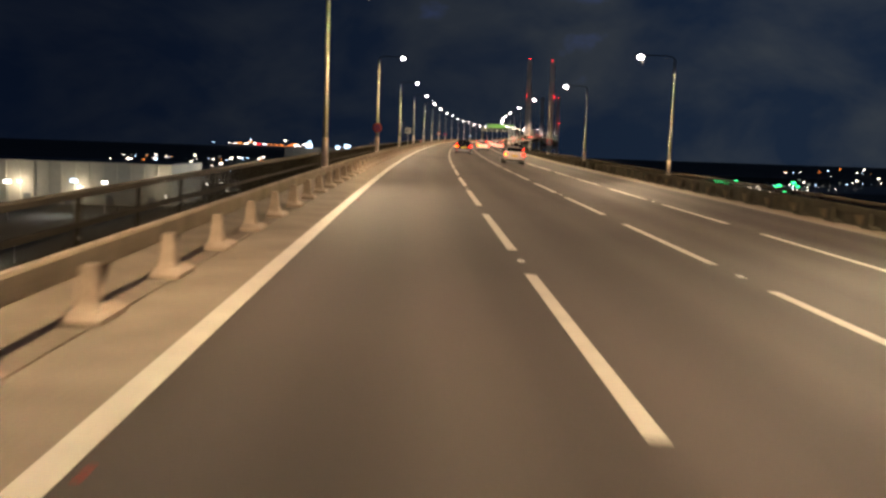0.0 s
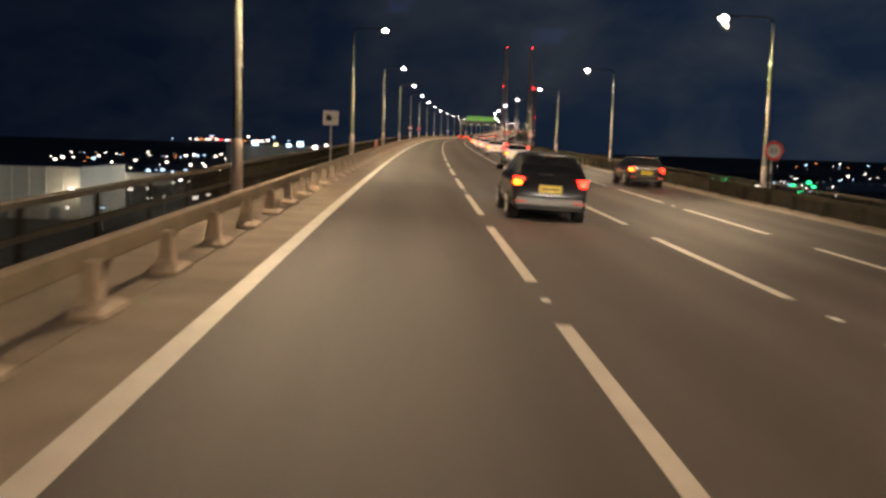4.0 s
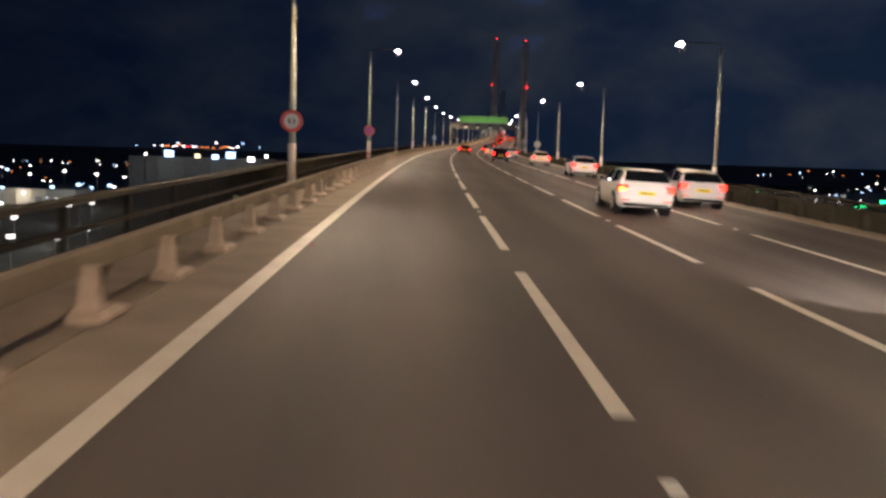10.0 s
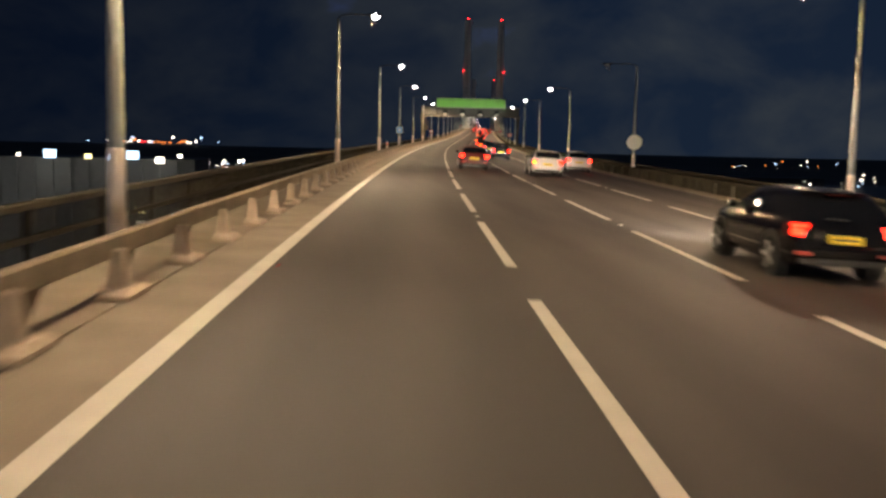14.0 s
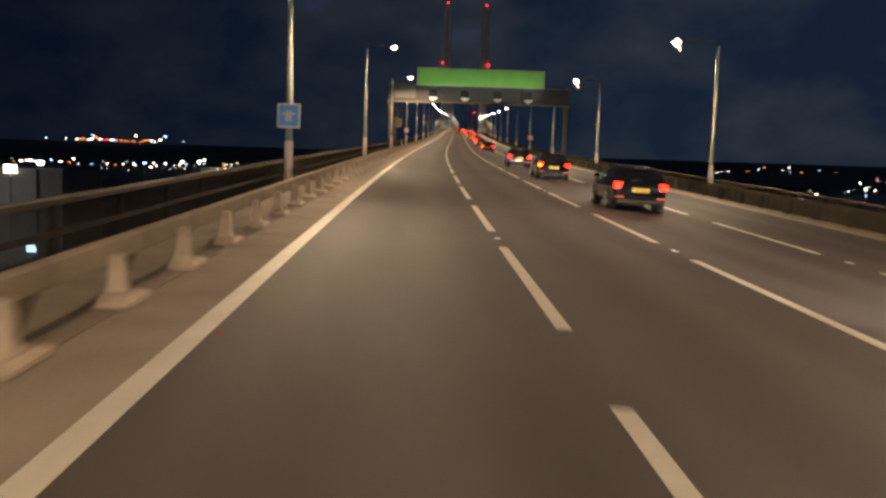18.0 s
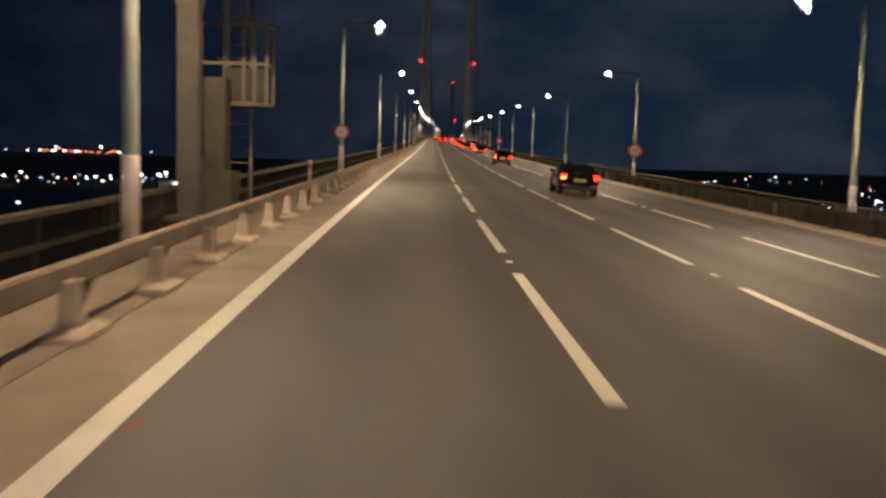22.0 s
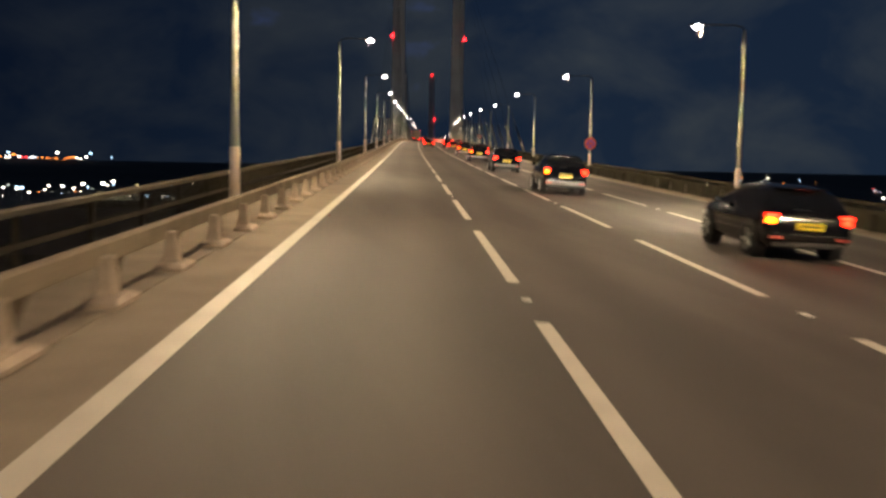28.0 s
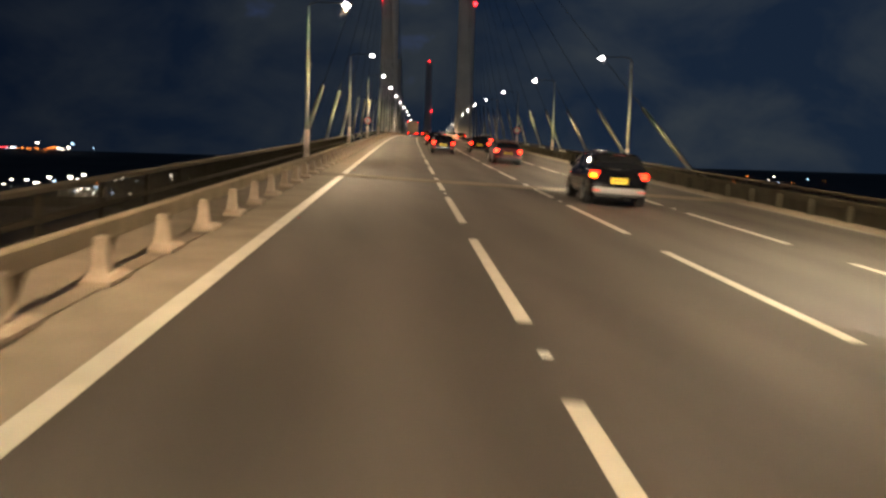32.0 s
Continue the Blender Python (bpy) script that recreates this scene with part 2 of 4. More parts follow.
M_COLUMN = mat("column_steel", (0.29, 0.315, 0.32), 0.9, 0.0, var=0.12, scale=2.0, fine=30.0, bump=0.0, stretch=(1, 1, 0.2))
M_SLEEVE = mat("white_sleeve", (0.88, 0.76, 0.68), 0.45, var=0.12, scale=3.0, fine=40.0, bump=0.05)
M_RIGHTRAIL = mat("dark_olive_rail", (0.05, 0.046, 0.034), 0.95, 0.0, var=0.35, scale=1.2, fine=20.0, bump=0.2, alpha_spec=0.1)
M_BLACK = mat("black_plastic", (0.02, 0.02, 0.02), 0.5, var=0.2, scale=8.0)
M_LENS = mat("lamp_lens", (0.9, 0.9, 0.9), 0.3, var=0, emit=(1.0, 0.97, 0.95), power=30.0)
M_LEG = mat("pale_barrier_post", (0.385, 0.31, 0.24), 0.7, var=0.25, scale=3.0, fine=40.0, bump=0.15, alpha_spec=0.12)
M_POSTSHADE = mat("post_shade", (0.09, 0.07, 0.048), 0.9, var=0.35, scale=4.0, fine=40.0, bump=0.2, alpha_spec=0.1)
M_LENS_OFF = mat("dead_lens", (0.3, 0.3, 0.3), 0.2, var=0)
M_REDLAMP = mat("red_beacon", (0.4, 0.02, 0.02), 0.3, var=0, emit=(1.0, 0.012, 0.018), power=22.0)
M_SIGNRED = mat("sign_red", (0.78, 0.11, 0.09), 0.4, var=0.1, scale=5, bump=0)
M_SIGNWHITE = mat("sign_white", (0.80, 0.78, 0.74), 0.4, var=0.08, scale=5, bump=0)
M_SIGNBLUE = mat("sign_blue", (0.16, 0.42, 0.85), 0.4, var=0.1, scale=5, bump=0)
M_SIGNMAG = mat("sign_clearway_blue", (0.40, 0.10, 0.55), 0.4, var=0.1, scale=5, bump=0)
M_SIGNBACK = mat("sign_back_grey", (0.25, 0.25, 0.25), 0.5, 0.3, var=0.15, scale=5, bump=0)
M_ENDPANEL = mat("panel_mid_grey", (0.075, 0.075, 0.072), 0.6, 0.1, var=0.25, scale=2, bump=0)
M_PANELGREY = mat("panel_dark_grey", (0.017, 0.017, 0.016), 0.6, 0.2, var=0.2, scale=3, bump=0)
M_SIGNGREEN = mat("sign_green", (0.10, 0.33, 0.045), 0.45, var=0.15, scale=0.8, fine=6.0, bump=0)
M_STUD = mat("stud_reflector", (0.85, 0.85, 0.8), 0.2, var=0)
M_PYLON = mat("pylon_paint", (0.8, 0.79, 0.76), 0.7, var=0.2, scale=0.15, fine=3.0, bump=0.1)
M_GROUND = mat("dark_land", (0.062, 0.062, 0.048), 0.95, var=0.5, scale=0.01, fine=0.2, bump=0.3)
M_WATER = mat("river_water", (0.008, 0.011, 0.015), 0.5, var=0.2, scale=0.02, fine=0.4, bump=0.6)
M_CLAD = mat("pale_cladding", (0.62, 0.58, 0.48), 0.6, var=0.12, scale=0.05, fine=0.6, bump=0.1)
M_DARKCLAD = mat("dark_cladding", (0.10, 0.10, 0.10), 0.7, var=0.25, scale=0.05, fine=0.5, bump=0.1)
M_ROOF = mat("roof_sheet", (0.10, 0.10, 0.10), 0.7, var=0.2, scale=0.1, fine=0.8, bump=0.1)
M_TYRE = mat("tyre_rubber", (0.018, 0.018, 0.018), 0.85, var=0.2, scale=10)
M_RIM = mat("alloy_rim", (0.55, 0.55, 0.56), 0.3, 0.85, var=0.1, scale=10, bump=0)
M_GLASS = mat("tinted_glass", (0.008, 0.009, 0.011), 0.01, var=0, alpha_spec=0.3)
M_PLATE = mat("yellow_plate", (0.95, 0.72, 0.03), 0.4, var=0.06, scale=12, bump=0)
M_UNLIT = mat("unlit_red_lens", (0.10, 0.008, 0.008), 0.25, var=0)
M_TAIL = mat("tail_lamp_red", (0.5, 0.02, 0.02), 0.25, var=0, emit=(1.0, 0.014, 0.005), power=15.0)
M_STOP = mat("stop_lamp_red", (0.5, 0.02, 0.02), 0.25, var=0, emit=(1.0, 0.013, 0.006), power=24.0)
M_BRAKE = mat("tail_lamp_amber", (0.6, 0.2, 0.03), 0.25, var=0, emit=(1.0, 0.085, 0.004), power=25.0)


# ---- mesh helpers ----
def obj(name, bm, material, parent=None, label="", m=None, smooth=False):
    me = bpy.data.meshes.new(name)
    bm.normal_update()
    bm.to_mesh(me)
    bm.free()
    if smooth:
        me.shade_smooth()
    if material:
        me.materials.append(material)
    ob = new(name, me)
    if parent:
        ob.parent = parent
    if m is not None:
        ob.matrix_basis = m
    if label:
        ob["label"] = label
    return ob


def part(name, bm, material, parent, label="", m=None, smooth=False):
    return obj(name, bm, material, parent, label, m, smooth)


def share(name, ob, parent, m):
    """Another piece on the mesh of ob."""
    o = new(name, ob.data)
    o.parent = parent
    o.matrix_basis = m
    return o


def empty(name, m, label, category, group="", kind=""):
    e = new(name)
    e.empty_display_size = 0.3
    e.matrix_basis = m
    return tagged(e, label, category, group, kind)


def box(bm, x0, x1, y0, y1, z0, z1, bevel=0.0):
    vs = [bm.verts.new((x, y, z)) for z in (z0, z1) for y in (y0, y1) for x in (x0, x1)]
    fs = [bm.faces.new([vs[i] for i in f]) for f in ((0, 2, 3, 1), (4, 5, 7, 6), (0, 1, 5, 4), (2, 6, 7, 3), (0, 4, 6, 2), (1, 3, 7, 5))]
    if bevel > 0:
        es = list({e for f in fs for e in f.edges})
        bmesh.ops.bevel(bm, geom=es, offset=bevel, segments=2, affect="EDGES", profile=0.5)
    return bm


def bx(x0, x1, y0, y1, z0, z1, bevel=0.0):
    return box(bmesh.new(), x0, x1, y0, y1, z0, z1, bevel)


def tube(bm, pts, radii, n=10, cap=True):
    """A tube through points, with a radius at each."""
    rings = []
    for i, p in enumerate(pts):
        a = Vector(pts[max(i - 1, 0)])
        b = Vector(pts[min(i + 1, len(pts) - 1)])
        q = (b - a).to_track_quat("Z", "Y")
        r = radii[i] if isinstance(radii, (list, tuple)) else radii
        rings.append([bm.verts.new(Vector(p) + q @ Vector((r * math.cos(2 * math.pi * k / n), r * math.sin(2 * math.pi * k / n), 0))) for k in range(n)])
    for a, b in zip(rings, rings[1:]):
        for k in range(n):
            bm.faces.new((a[k], a[(k + 1) % n], b[(k + 1) % n], b[k]))
    if cap:
        bm.faces.new(list(reversed(rings[0])))
        bm.faces.new(rings[-1])
    return bm


def disc(bm, r, y0, y1, n=28, cz=0.0):
    """A flat disc that faces along -y."""
    a = [bm.verts.new((r * math.cos(2 * math.pi * k / n), y0, cz + r * math.sin(2 * math.pi * k / n))) for k in range(n)]
    b = [bm.verts.new((v.co.x, y1, v.co.z)) for v in a]
    bm.faces.new(a)
    bm.faces.new(list(reversed(b)))
    for k in range(n):
        bm.faces.new((a[(k + 1) % n], a[k], b[k], b[(k + 1) % n]))
    return bm


def annulus(bm, r0, r1, y0, y1, n=28):
    rings = [[bm.verts.new((r * math.cos(2 * math.pi * k / n), y, r * math.sin(2 * math.pi * k / n))) for k in range(n)] for r, y in ((r0, y0), (r1, y0), (r1, y1), (r0, y1))]
    for a, b in zip(rings, rings[1:] + rings[:1]):
        for k in range(n):
            bm.faces.new((a[k], a[(k + 1) % n], b[(k + 1) % n], b[k]))
    return bm


def sweep(bm, s0, s1, profile, step=6.0, closed=True, across=None):
    """Sweeps a cross-section of (u, v) along the road."""
    n = max(1, int(round((s1 - s0) / step)))
    rows = []
    for i in range(n + 1):
        s = s0 + (s1 - s0) * i / n
        rows.append([bm.verts.new(rp(s, u, v)) for u, v in profile])
    k = len(profile)
    for a, b in zip(rows, rows[1:]):
        for j in range(k if closed else k - 1):
            bm.faces.new((a[j], b[j], b[(j + 1) % k], a[(j + 1) % k]))
    if closed:
        bm.faces.new(rows[0])
        bm.faces.new(list(reversed(rows[-1])))
    return bm


def rect(u0, u1, v0, v1):
    return [(u0, v0), (u0, v1), (u1, v1), (u1, v0)]


# ---- ground, river, deck ----
GROUND_Z = -30.0
S0, S1 = -112.0, 1640.0
LANE = 3.596
U_EDGE_L, U_A = -1.95, 1.645
U_B, U_C, U_EDGE_R = U_A + LANE, U_A + 2 * LANE, 12.85
U_KERB_L, U_KERB_R = -2.92, 13.7
U_BAR_L, U_BAR_R = -3.12, 14.05
U_OUT_L, U_OUT_R = -5.05, 15.9


def land(x, y):
    """Height of the land: flat marsh, and a low ridge far beyond the river."""
    f = min(1.0, max(0.0, (y - 2700) / 800.0))
    return GROUND_Z + 26.0 * f * f * (3 - 2 * f) + 0.4 * noise.noise(Vector((x, y, 0)) * 0.004)


bm = bmesh.new()
bmesh.ops.create_grid(bm, x_segments=80, y_segments=80, size=4900)
for v in bm.verts:
    v.co.z = land(v.co.x, v.co.y + 400)
tagged(obj("ground", bm, M_GROUND, m=Matrix.Translation((0, 400, 0))), "dark flat marshland at night under the viaduct", "ground", kind="structure")
bm = bmesh.new()
bmesh.ops.create_grid(bm, x_segments=30, y_segments=8, size=1)
for v in bm.verts:
    x = v.co.x * 4500
    v.co = Vector((x, 1340 + v.co.y * 205 + 60 * math.sin(x / 900.0), GROUND_Z + 0.9))
tagged(obj("water", bm, M_WATER), "wide dark tidal river below the bridge", "river", kind="structure")

# carriageway
n = int((S1 - S0) / 4)
verts, faces, across = [], [], []
cols = [U_EDGE_L - 0.1, U_A, U_B, U_C, U_EDGE_R + 0.1]
for i in range(n + 1):
    s = S0 + (S1 - S0) * i / n
    for u in cols:
        verts.append(rp(s, u))
        across.append(u - U_EDGE_L)
for i in range(n):
    for j in range(len(cols) - 1):
        a = i * len(cols) + j
        faces.append((a, a + 1, a + 1 + len(cols), a + len(cols)))
me = bpy.data.meshes.new("road")
me.from_pydata(verts, [], faces)
me.attributes.new("across", "FLOAT", "POINT").data.foreach_set("value", across)
me.materials.append(M_ASPHALT)
road = tagged(new("road", me), "four-lane brown-grey asphalt carriageway, worn, lit by street lamps", "road", kind="structure")

tagged(obj("hard_strip", sweep(bmesh.new(), S0, S1, [(U_KERB_L - 0.02, -0.02), (U_EDGE_L - 0.09, -0.002), (U_EDGE_L - 0.09, -0.3), (U_KERB_L - 0.02, -0.3)]), M_STRIP), "narrow pale hard strip between edge line and barrier", "road edge", kind="structure")
tagged(obj("hard_strip", sweep(bmesh.new(), S0, S1, [(U_EDGE_R + 0.09, -0.3), (U_EDGE_R + 0.09, -0.002), (U_KERB_R + 0.02, -0.02), (U_KERB_R + 0.02, -0.3)]), M_STRIP), "narrow pale hard strip beside the outer lane", "road edge", kind="structure")
deck = empty("bridge_deck", Matrix(), "concrete viaduct deck with edge beams carrying the road", "bridge", kind="structure")
part("slab", sweep(bmesh.new(), S0, S1, [(-5.3, -0.35), (-5.3, -1.2), (-2.5, -2.6), (13.2, -2.6), (16.2, -1.2), (16.2, -0.35)]), M_CONCRETE, deck)
for side, (ua, ub, uc) in {"l": (U_KERB_L, U_KERB_L - 0.18, -5.3), "r": (U_KERB_R, U_KERB_R + 0.18, 16.2)}.items():
    part("kerb", sweep(bmesh.new(), S0, S1, [(ua, -0.3), (ua, 0.0), (ua + (ub - ua) * 0.25, 0.004), (ub, 0.004), (ub, -0.3)]), M_VERGE, deck, "low worn concrete kerb")
    um = ub + (uc - ub) * 0.66
    part("verge", sweep(bmesh.new(), S0, S1, [(ub, -0.34), (ub, 0.002), (um, -0.01), (um, -0.34)]), M_VERGE, deck, "gritty concrete upstand")
    part("walkway", sweep(bmesh.new(), S0, S1, [(um, -0.45), (um, -0.3), (uc, -0.3), (uc, -0.45)]), M_GRATE, deck, "dark maintenance walkway")
# deck joint at the start of the cable-stayed spans
joint = empty("expansion_joint", rm(703.5, 0, 0.0), "pale steel expansion joint across all lanes", "joint", kind="structure")
part("plate", bx(U_KERB_L + 0.05, U_KERB_R - 0.05, -0.9, -0.12, 0.004, 0.014), M_VERGE, joint)
part("plate", bx(U_KERB_L + 0.05, U_KERB_R - 0.05, 0.12, 0.9, 0.004, 0.014), M_VERGE, joint)
part("seal", bx(U_KERB_L + 0.05, U_KERB_R - 0.05, -0.12, 0.12, 0.004, 0.008), M_BLACK, joint, "black rubber seal")

# piers carry the deck
for i, s in enumerate(range(-80, 960, 90)):
    pier = empty("pier", Matrix(), "pale concrete viaduct pier below the deck", "pier", "viaduct piers", "structure")
    for u in (0.5, 10.2):
        top = rp(s, u, -2.55)
        h = top.z - GROUND_Z + 1
        b = bx(-1.3, 1.3, -1.0, 1.0, -h, 0, 0.25)
        part("shaft", b, M_CONCRETE, pier, m=Matrix.Translation(top) @ Matrix.Rotation(-line_at(s)[0], 4, "Z"))

# ---- road markings ----
marks = empty("edge_line", Matrix(), "thick white edge lines of the carriageway", "road marking", kind="structure")
part("line", sweep(bmesh.new(), S0, S1, rect(U_EDGE_L - 0.11, U_EDGE_L + 0.11, 0.0, 0.006)), M_PAINT, marks)
part("line", sweep(bmesh.new(), S0, S1, rect(U_EDGE_R - 0.1, U_EDGE_R + 0.1, 0.0, 0.006)), M_WORN, marks, "worn and dusty line")
PERIOD, DASH, PHASE = 10.62, 7.6, -2.55
bm = bx(-0.085, 0.085, 0, DASH, 0.0, 0.007)
bmesh.ops.subdivide_edges(bm, edges=[e for e in bm.edges if abs(e.verts[0].co.y - e.verts[1].co.y) > 1], cuts=3)
dash0 = None
for u, nm in ((U_A, 0.17), (U_B, 0.17), (U_C, 0.17)):
    ln = empty("lane_line", Matrix(), "broken white lane line of long dashes", "road marking", "lane lines", "structure")
    studs = empty("lane_stud_row", Matrix(), "white reflecting road studs in the gaps of the lane line", "road stud", "road studs", "structure")
    stud0 = None
    for k in range(-10, 96):
        s = PHASE + PERIOD * k
        if s < S0 + 2:
            continue
        if dash0 is None:
            dash0 = part("dash", bm, M_PAINT, ln, m=rm(s, u))
        else:
            share("dash", dash0, ln, rm(s, u))
        if k % 2 == 0 and s < 760:
            m = rm(s - (PERIOD - DASH) / 2, u)
            if stud0 is None:
                stud0 = part("stud", bx(-0.055, 0.055, -0.07, 0.07, 0, 0.022, 0.008), M_STUD, studs, m=m)
            else:
                share("stud", stud0, studs, m)
    fb = bmesh.new()
    for k in range(96, 152):
        s = PHASE + PERIOD * k
        sweep(fb, s, s + DASH, rect(u - 0.085, u + 0.085, 0.0, 0.007), step=8)
    part("far_dashes", fb, M_PAINT, ln)["kind"] = "stuff"

M_REDSTUD = mat("red_stud_reflector", (0.45, 0.045, 0.04), 0.2, var=0)
studs = empty("edge_stud_row", Matrix(), "red reflecting road studs just inside the edge line", "road stud", "road studs", "structure")
stud0 = None
for k in range(-4, 38):
    m = rm(6.8 + 2 * PERIOD * k, U_EDGE_L + 0.2, 0.001)
    if stud0 is None:
        stud0 = part("stud", bx(-0.03, 0.03, -0.03, 0.03, 0, 0.016, 0.005), M_REDSTUD, studs, m=m)
    else:
        share("stud", stud0, studs, m)

# ---- safety barriers and parapets ----
def barrier(name, u, inward, label, first, pitch, last, face, leg, solid=False):
    """A low open barrier: a box rail on flared posts with broad base plates."""
    b = empty(name, Matrix(), label, "safety barrier", "barriers", "structure")
    d = inward
    part("rail", sweep(bmesh.new(), S0, S1, [(u - d * 0.09, 0.405), (u - d * 0.01, 0.40), (u + d * 0.006, 0.425), (u + d * 0.012, 0.535), (u + d * 0.012, 0.62), (u - d * 0.01, 0.65), (u - d * 0.07, 0.655), (u - d * 0.09, 0.63)], 4.0), face, b, "weathered box rail, dusty and worn")
    if solid:
        part("panel", sweep(bmesh.new(), S0, S1, rect(u - d * 0.08, u - d * 0.03, -0.02, 0.399), 6.0), face, b, "dull panel below the rail")
    post0 = plate0 = shade0 = None
    s = first
    far = bmesh.new()
    while s < S1 - 4:
        m = rm(s, u + d * 0.11, 0.004)
        if s < last:
            if post0 is None:
                pb = bmesh.new()
                # a tapering web leg, wide at the foot
                rings = []
                for z, x0, x1, h in ((0.05, -0.17, 0.11, 0.20), (0.09, -0.16, 0.075, 0.135), (0.15, -0.15, 0.05, 0.105), (0.24, -0.14, 0.035, 0.095), (0.36, -0.13, 0.025, 0.092), (0.50, -0.12, 0.0, 0.095)):
                    rings.append([pb.verts.new(q) for q in ((x0, -h, z), (x1 - 0.02, -h, z), (x1, -h * 0.8, z), (x1, h * 0.8, z), (x1 - 0.02, h, z), (x0, h, z))])
                for r0, r1 in zip(rings, rings[1:]):
                    for k in range(6):
                        pb.faces.new((r0[k], r0[(k + 1) % 6], r1[(k + 1) % 6], r1[k]))
                pb.faces.new(rings[-1])
                post0 = part("post", pb, leg, b, "pale painted barrier post", m)
                qb = bmesh.new()
                vs = [qb.verts.new((x, y, z)) for z, k in ((0.0, 1.0), (0.05, 1.0), (0.1, 0.66)) for x, y in ((-0.15, -0.42 * k), (0.18 * k, -0.42 * k), (0.18 * k, 0.42 * k), (-0.15, 0.42 * k))]
                for f in ((3, 2, 1, 0), (8, 9, 10, 11)) + tuple((a + k, a + (k + 1) % 4, a + 4 + (k + 1) % 4, a + 4 + k) for a in (0, 4) for k in range(4)):
                    qb.faces.new([vs[i] for i in f])
                plate0 = part("base_plate", qb, leg, b, "pale base plate", m)
                # an added dark block below the rail paints the shade beyond each post
                kb = bmesh.new()
                lo = [kb.verts.new(q) for q in ((-0.19, 0.30, 0.10), (-0.13, 0.30, 0.10), (-0.13, 0.52, 0.10), (-0.19, 0.52, 0.10))]
                hi = [kb.verts.new(q) for q in ((-0.19, 0.28, 0.41), (-0.13, 0.28, 0.41), (-0.13, 0.85, 0.41), (-0.19, 0.85, 0.41))]
                kb.faces.new(hi)
                kb.faces.new(lo[::-1])
                for k in range(4):
                    kb.faces.new((lo[k], lo[(k + 1) % 4], hi[(k + 1) % 4], hi[k]))
                shade0 = part("bracket", kb, M_POSTSHADE, b, "added dark block painting the shade beyond a post", m)
            else:
                share("post", post0, b, m)
                share("base_plate", plate0, b, m)
                share("bracket", shade0, b, m)
        else:
            q = bx(-0.1, 0.1, -0.1, 0.1, 0, 0.52)
            bmesh.ops.transform(q, matrix=m, verts=q.verts)
            tmp = bpy.data.meshes.new("tmp")
            q.to_mesh(tmp)
            q.free()
            far.from_mesh(tmp)
            bpy.data.meshes.remove(tmp)
        s += pitch
    part("far_posts", far, leg, b)["kind"] = "stuff"
    return b


barrier("left_barrier", U_BAR_L, 1, "low dusty barrier with pale flared posts along the verge", -48.47, 2.7836, 780.0, M_BEAM, M_LEG)
# rail, panel and posts are darker here than on the left barrier
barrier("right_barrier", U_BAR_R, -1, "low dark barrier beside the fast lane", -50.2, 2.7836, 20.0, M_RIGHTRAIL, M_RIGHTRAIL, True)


def guard(name, u, label):
    """The outer parapet: a plinth, slim bars and a top rail on posts."""
    g = empty(name, Matrix(), label, "parapet", "parapets", "structure")
    part("plinth", sweep(bmesh.new(), S0, S1, rect(u - 0.12, u + 0.12, -0.35, -0.1)), M_GRATE, g)
    part("top_rail", sweep(bmesh.new(), S0, S1, [(u - 0.05, 0.615), (u - 0.055, 0.70), (u - 0.03, 0.73), (u + 0.03, 0.73), (u + 0.055, 0.70), (u + 0.05, 0.615)]), M_TOPRAIL, g, "dull steel top rail")
    part("mid_rail", sweep(bmesh.new(), S0, S1, rect(u - 0.035, u + 0.03, 0.17, 0.26)), M_RAIL, g, "thin dull middle rail")
    pb = bmesh.new()
    s = S0 + 1.5
    while s < S1 - 2:
        for v in box_at(rm(s, u), -0.035, 0.035, -0.04, 0.04, -0.3, 0.63):
            pb.verts.new(v)
        s += 3.0
    pb.verts.ensure_lookup_table()
    for i in range(0, len(pb.verts), 8):
        vs = pb.verts[i:i + 8]
        for f in ((0, 2, 3, 1), (4, 5, 7, 6), (0, 1, 5, 4), (2, 6, 7, 3), (0, 4, 6, 2), (1, 3, 7, 5)):
            pb.faces.new([vs[j] for j in f])
    part("posts", pb, M_MESH, g)["kind"] = "stuff"
    # slim upright bars close the parapet below its top rail
    vs, fs = [], []
    for s in np.arange(-58.0, 760.0, 0.15):
        n0 = len(vs)
        vs += box_at(rm(float(s), u), -0.012, 0.012, -0.011, 0.011, -0.12, 0.625)
        fs += [tuple(n0 + k for k in f) for f in ((0, 1, 5, 4), (2, 6, 7, 3), (0, 4, 6, 2), (1, 3, 7, 5))]
    me = bpy.data.meshes.new("bars")
    me.from_pydata(vs, [], fs)
    me.materials.append(M_MESH)
    bars = new("bars", me)
    bars.parent = g
    bars["kind"] = "stuff"


def box_at(m, x0, x1, y0, y1, z0, z1):
    return [m @ Vector((x, y, z)) for z in (z0, z1) for y in (y0, y1) for x in (x0, x1)]


guard("left_parapet", U_OUT_L, "outer steel parapet with a broad top rail on the deck's edge")
guard("right_parapet", U_OUT_R, "outer steel parapet on the far edge of the deck")

# ---- street lamps ----
D_LAMP = 35.465
LAMP_Z = 7.62


def lamp_pose(side, k):
    b = 1 if k >= 20 else 0
    if side == "L":
        return rm(k * D_LAMP + 6.46 * b, -4.225 - 0.335 * b, 0.02, level=True)
    return rm(k * D_LAMP + 18.24 + 6.46 * b, 14.83 + 1.1 * b, 0.02, turn=180, level=True)


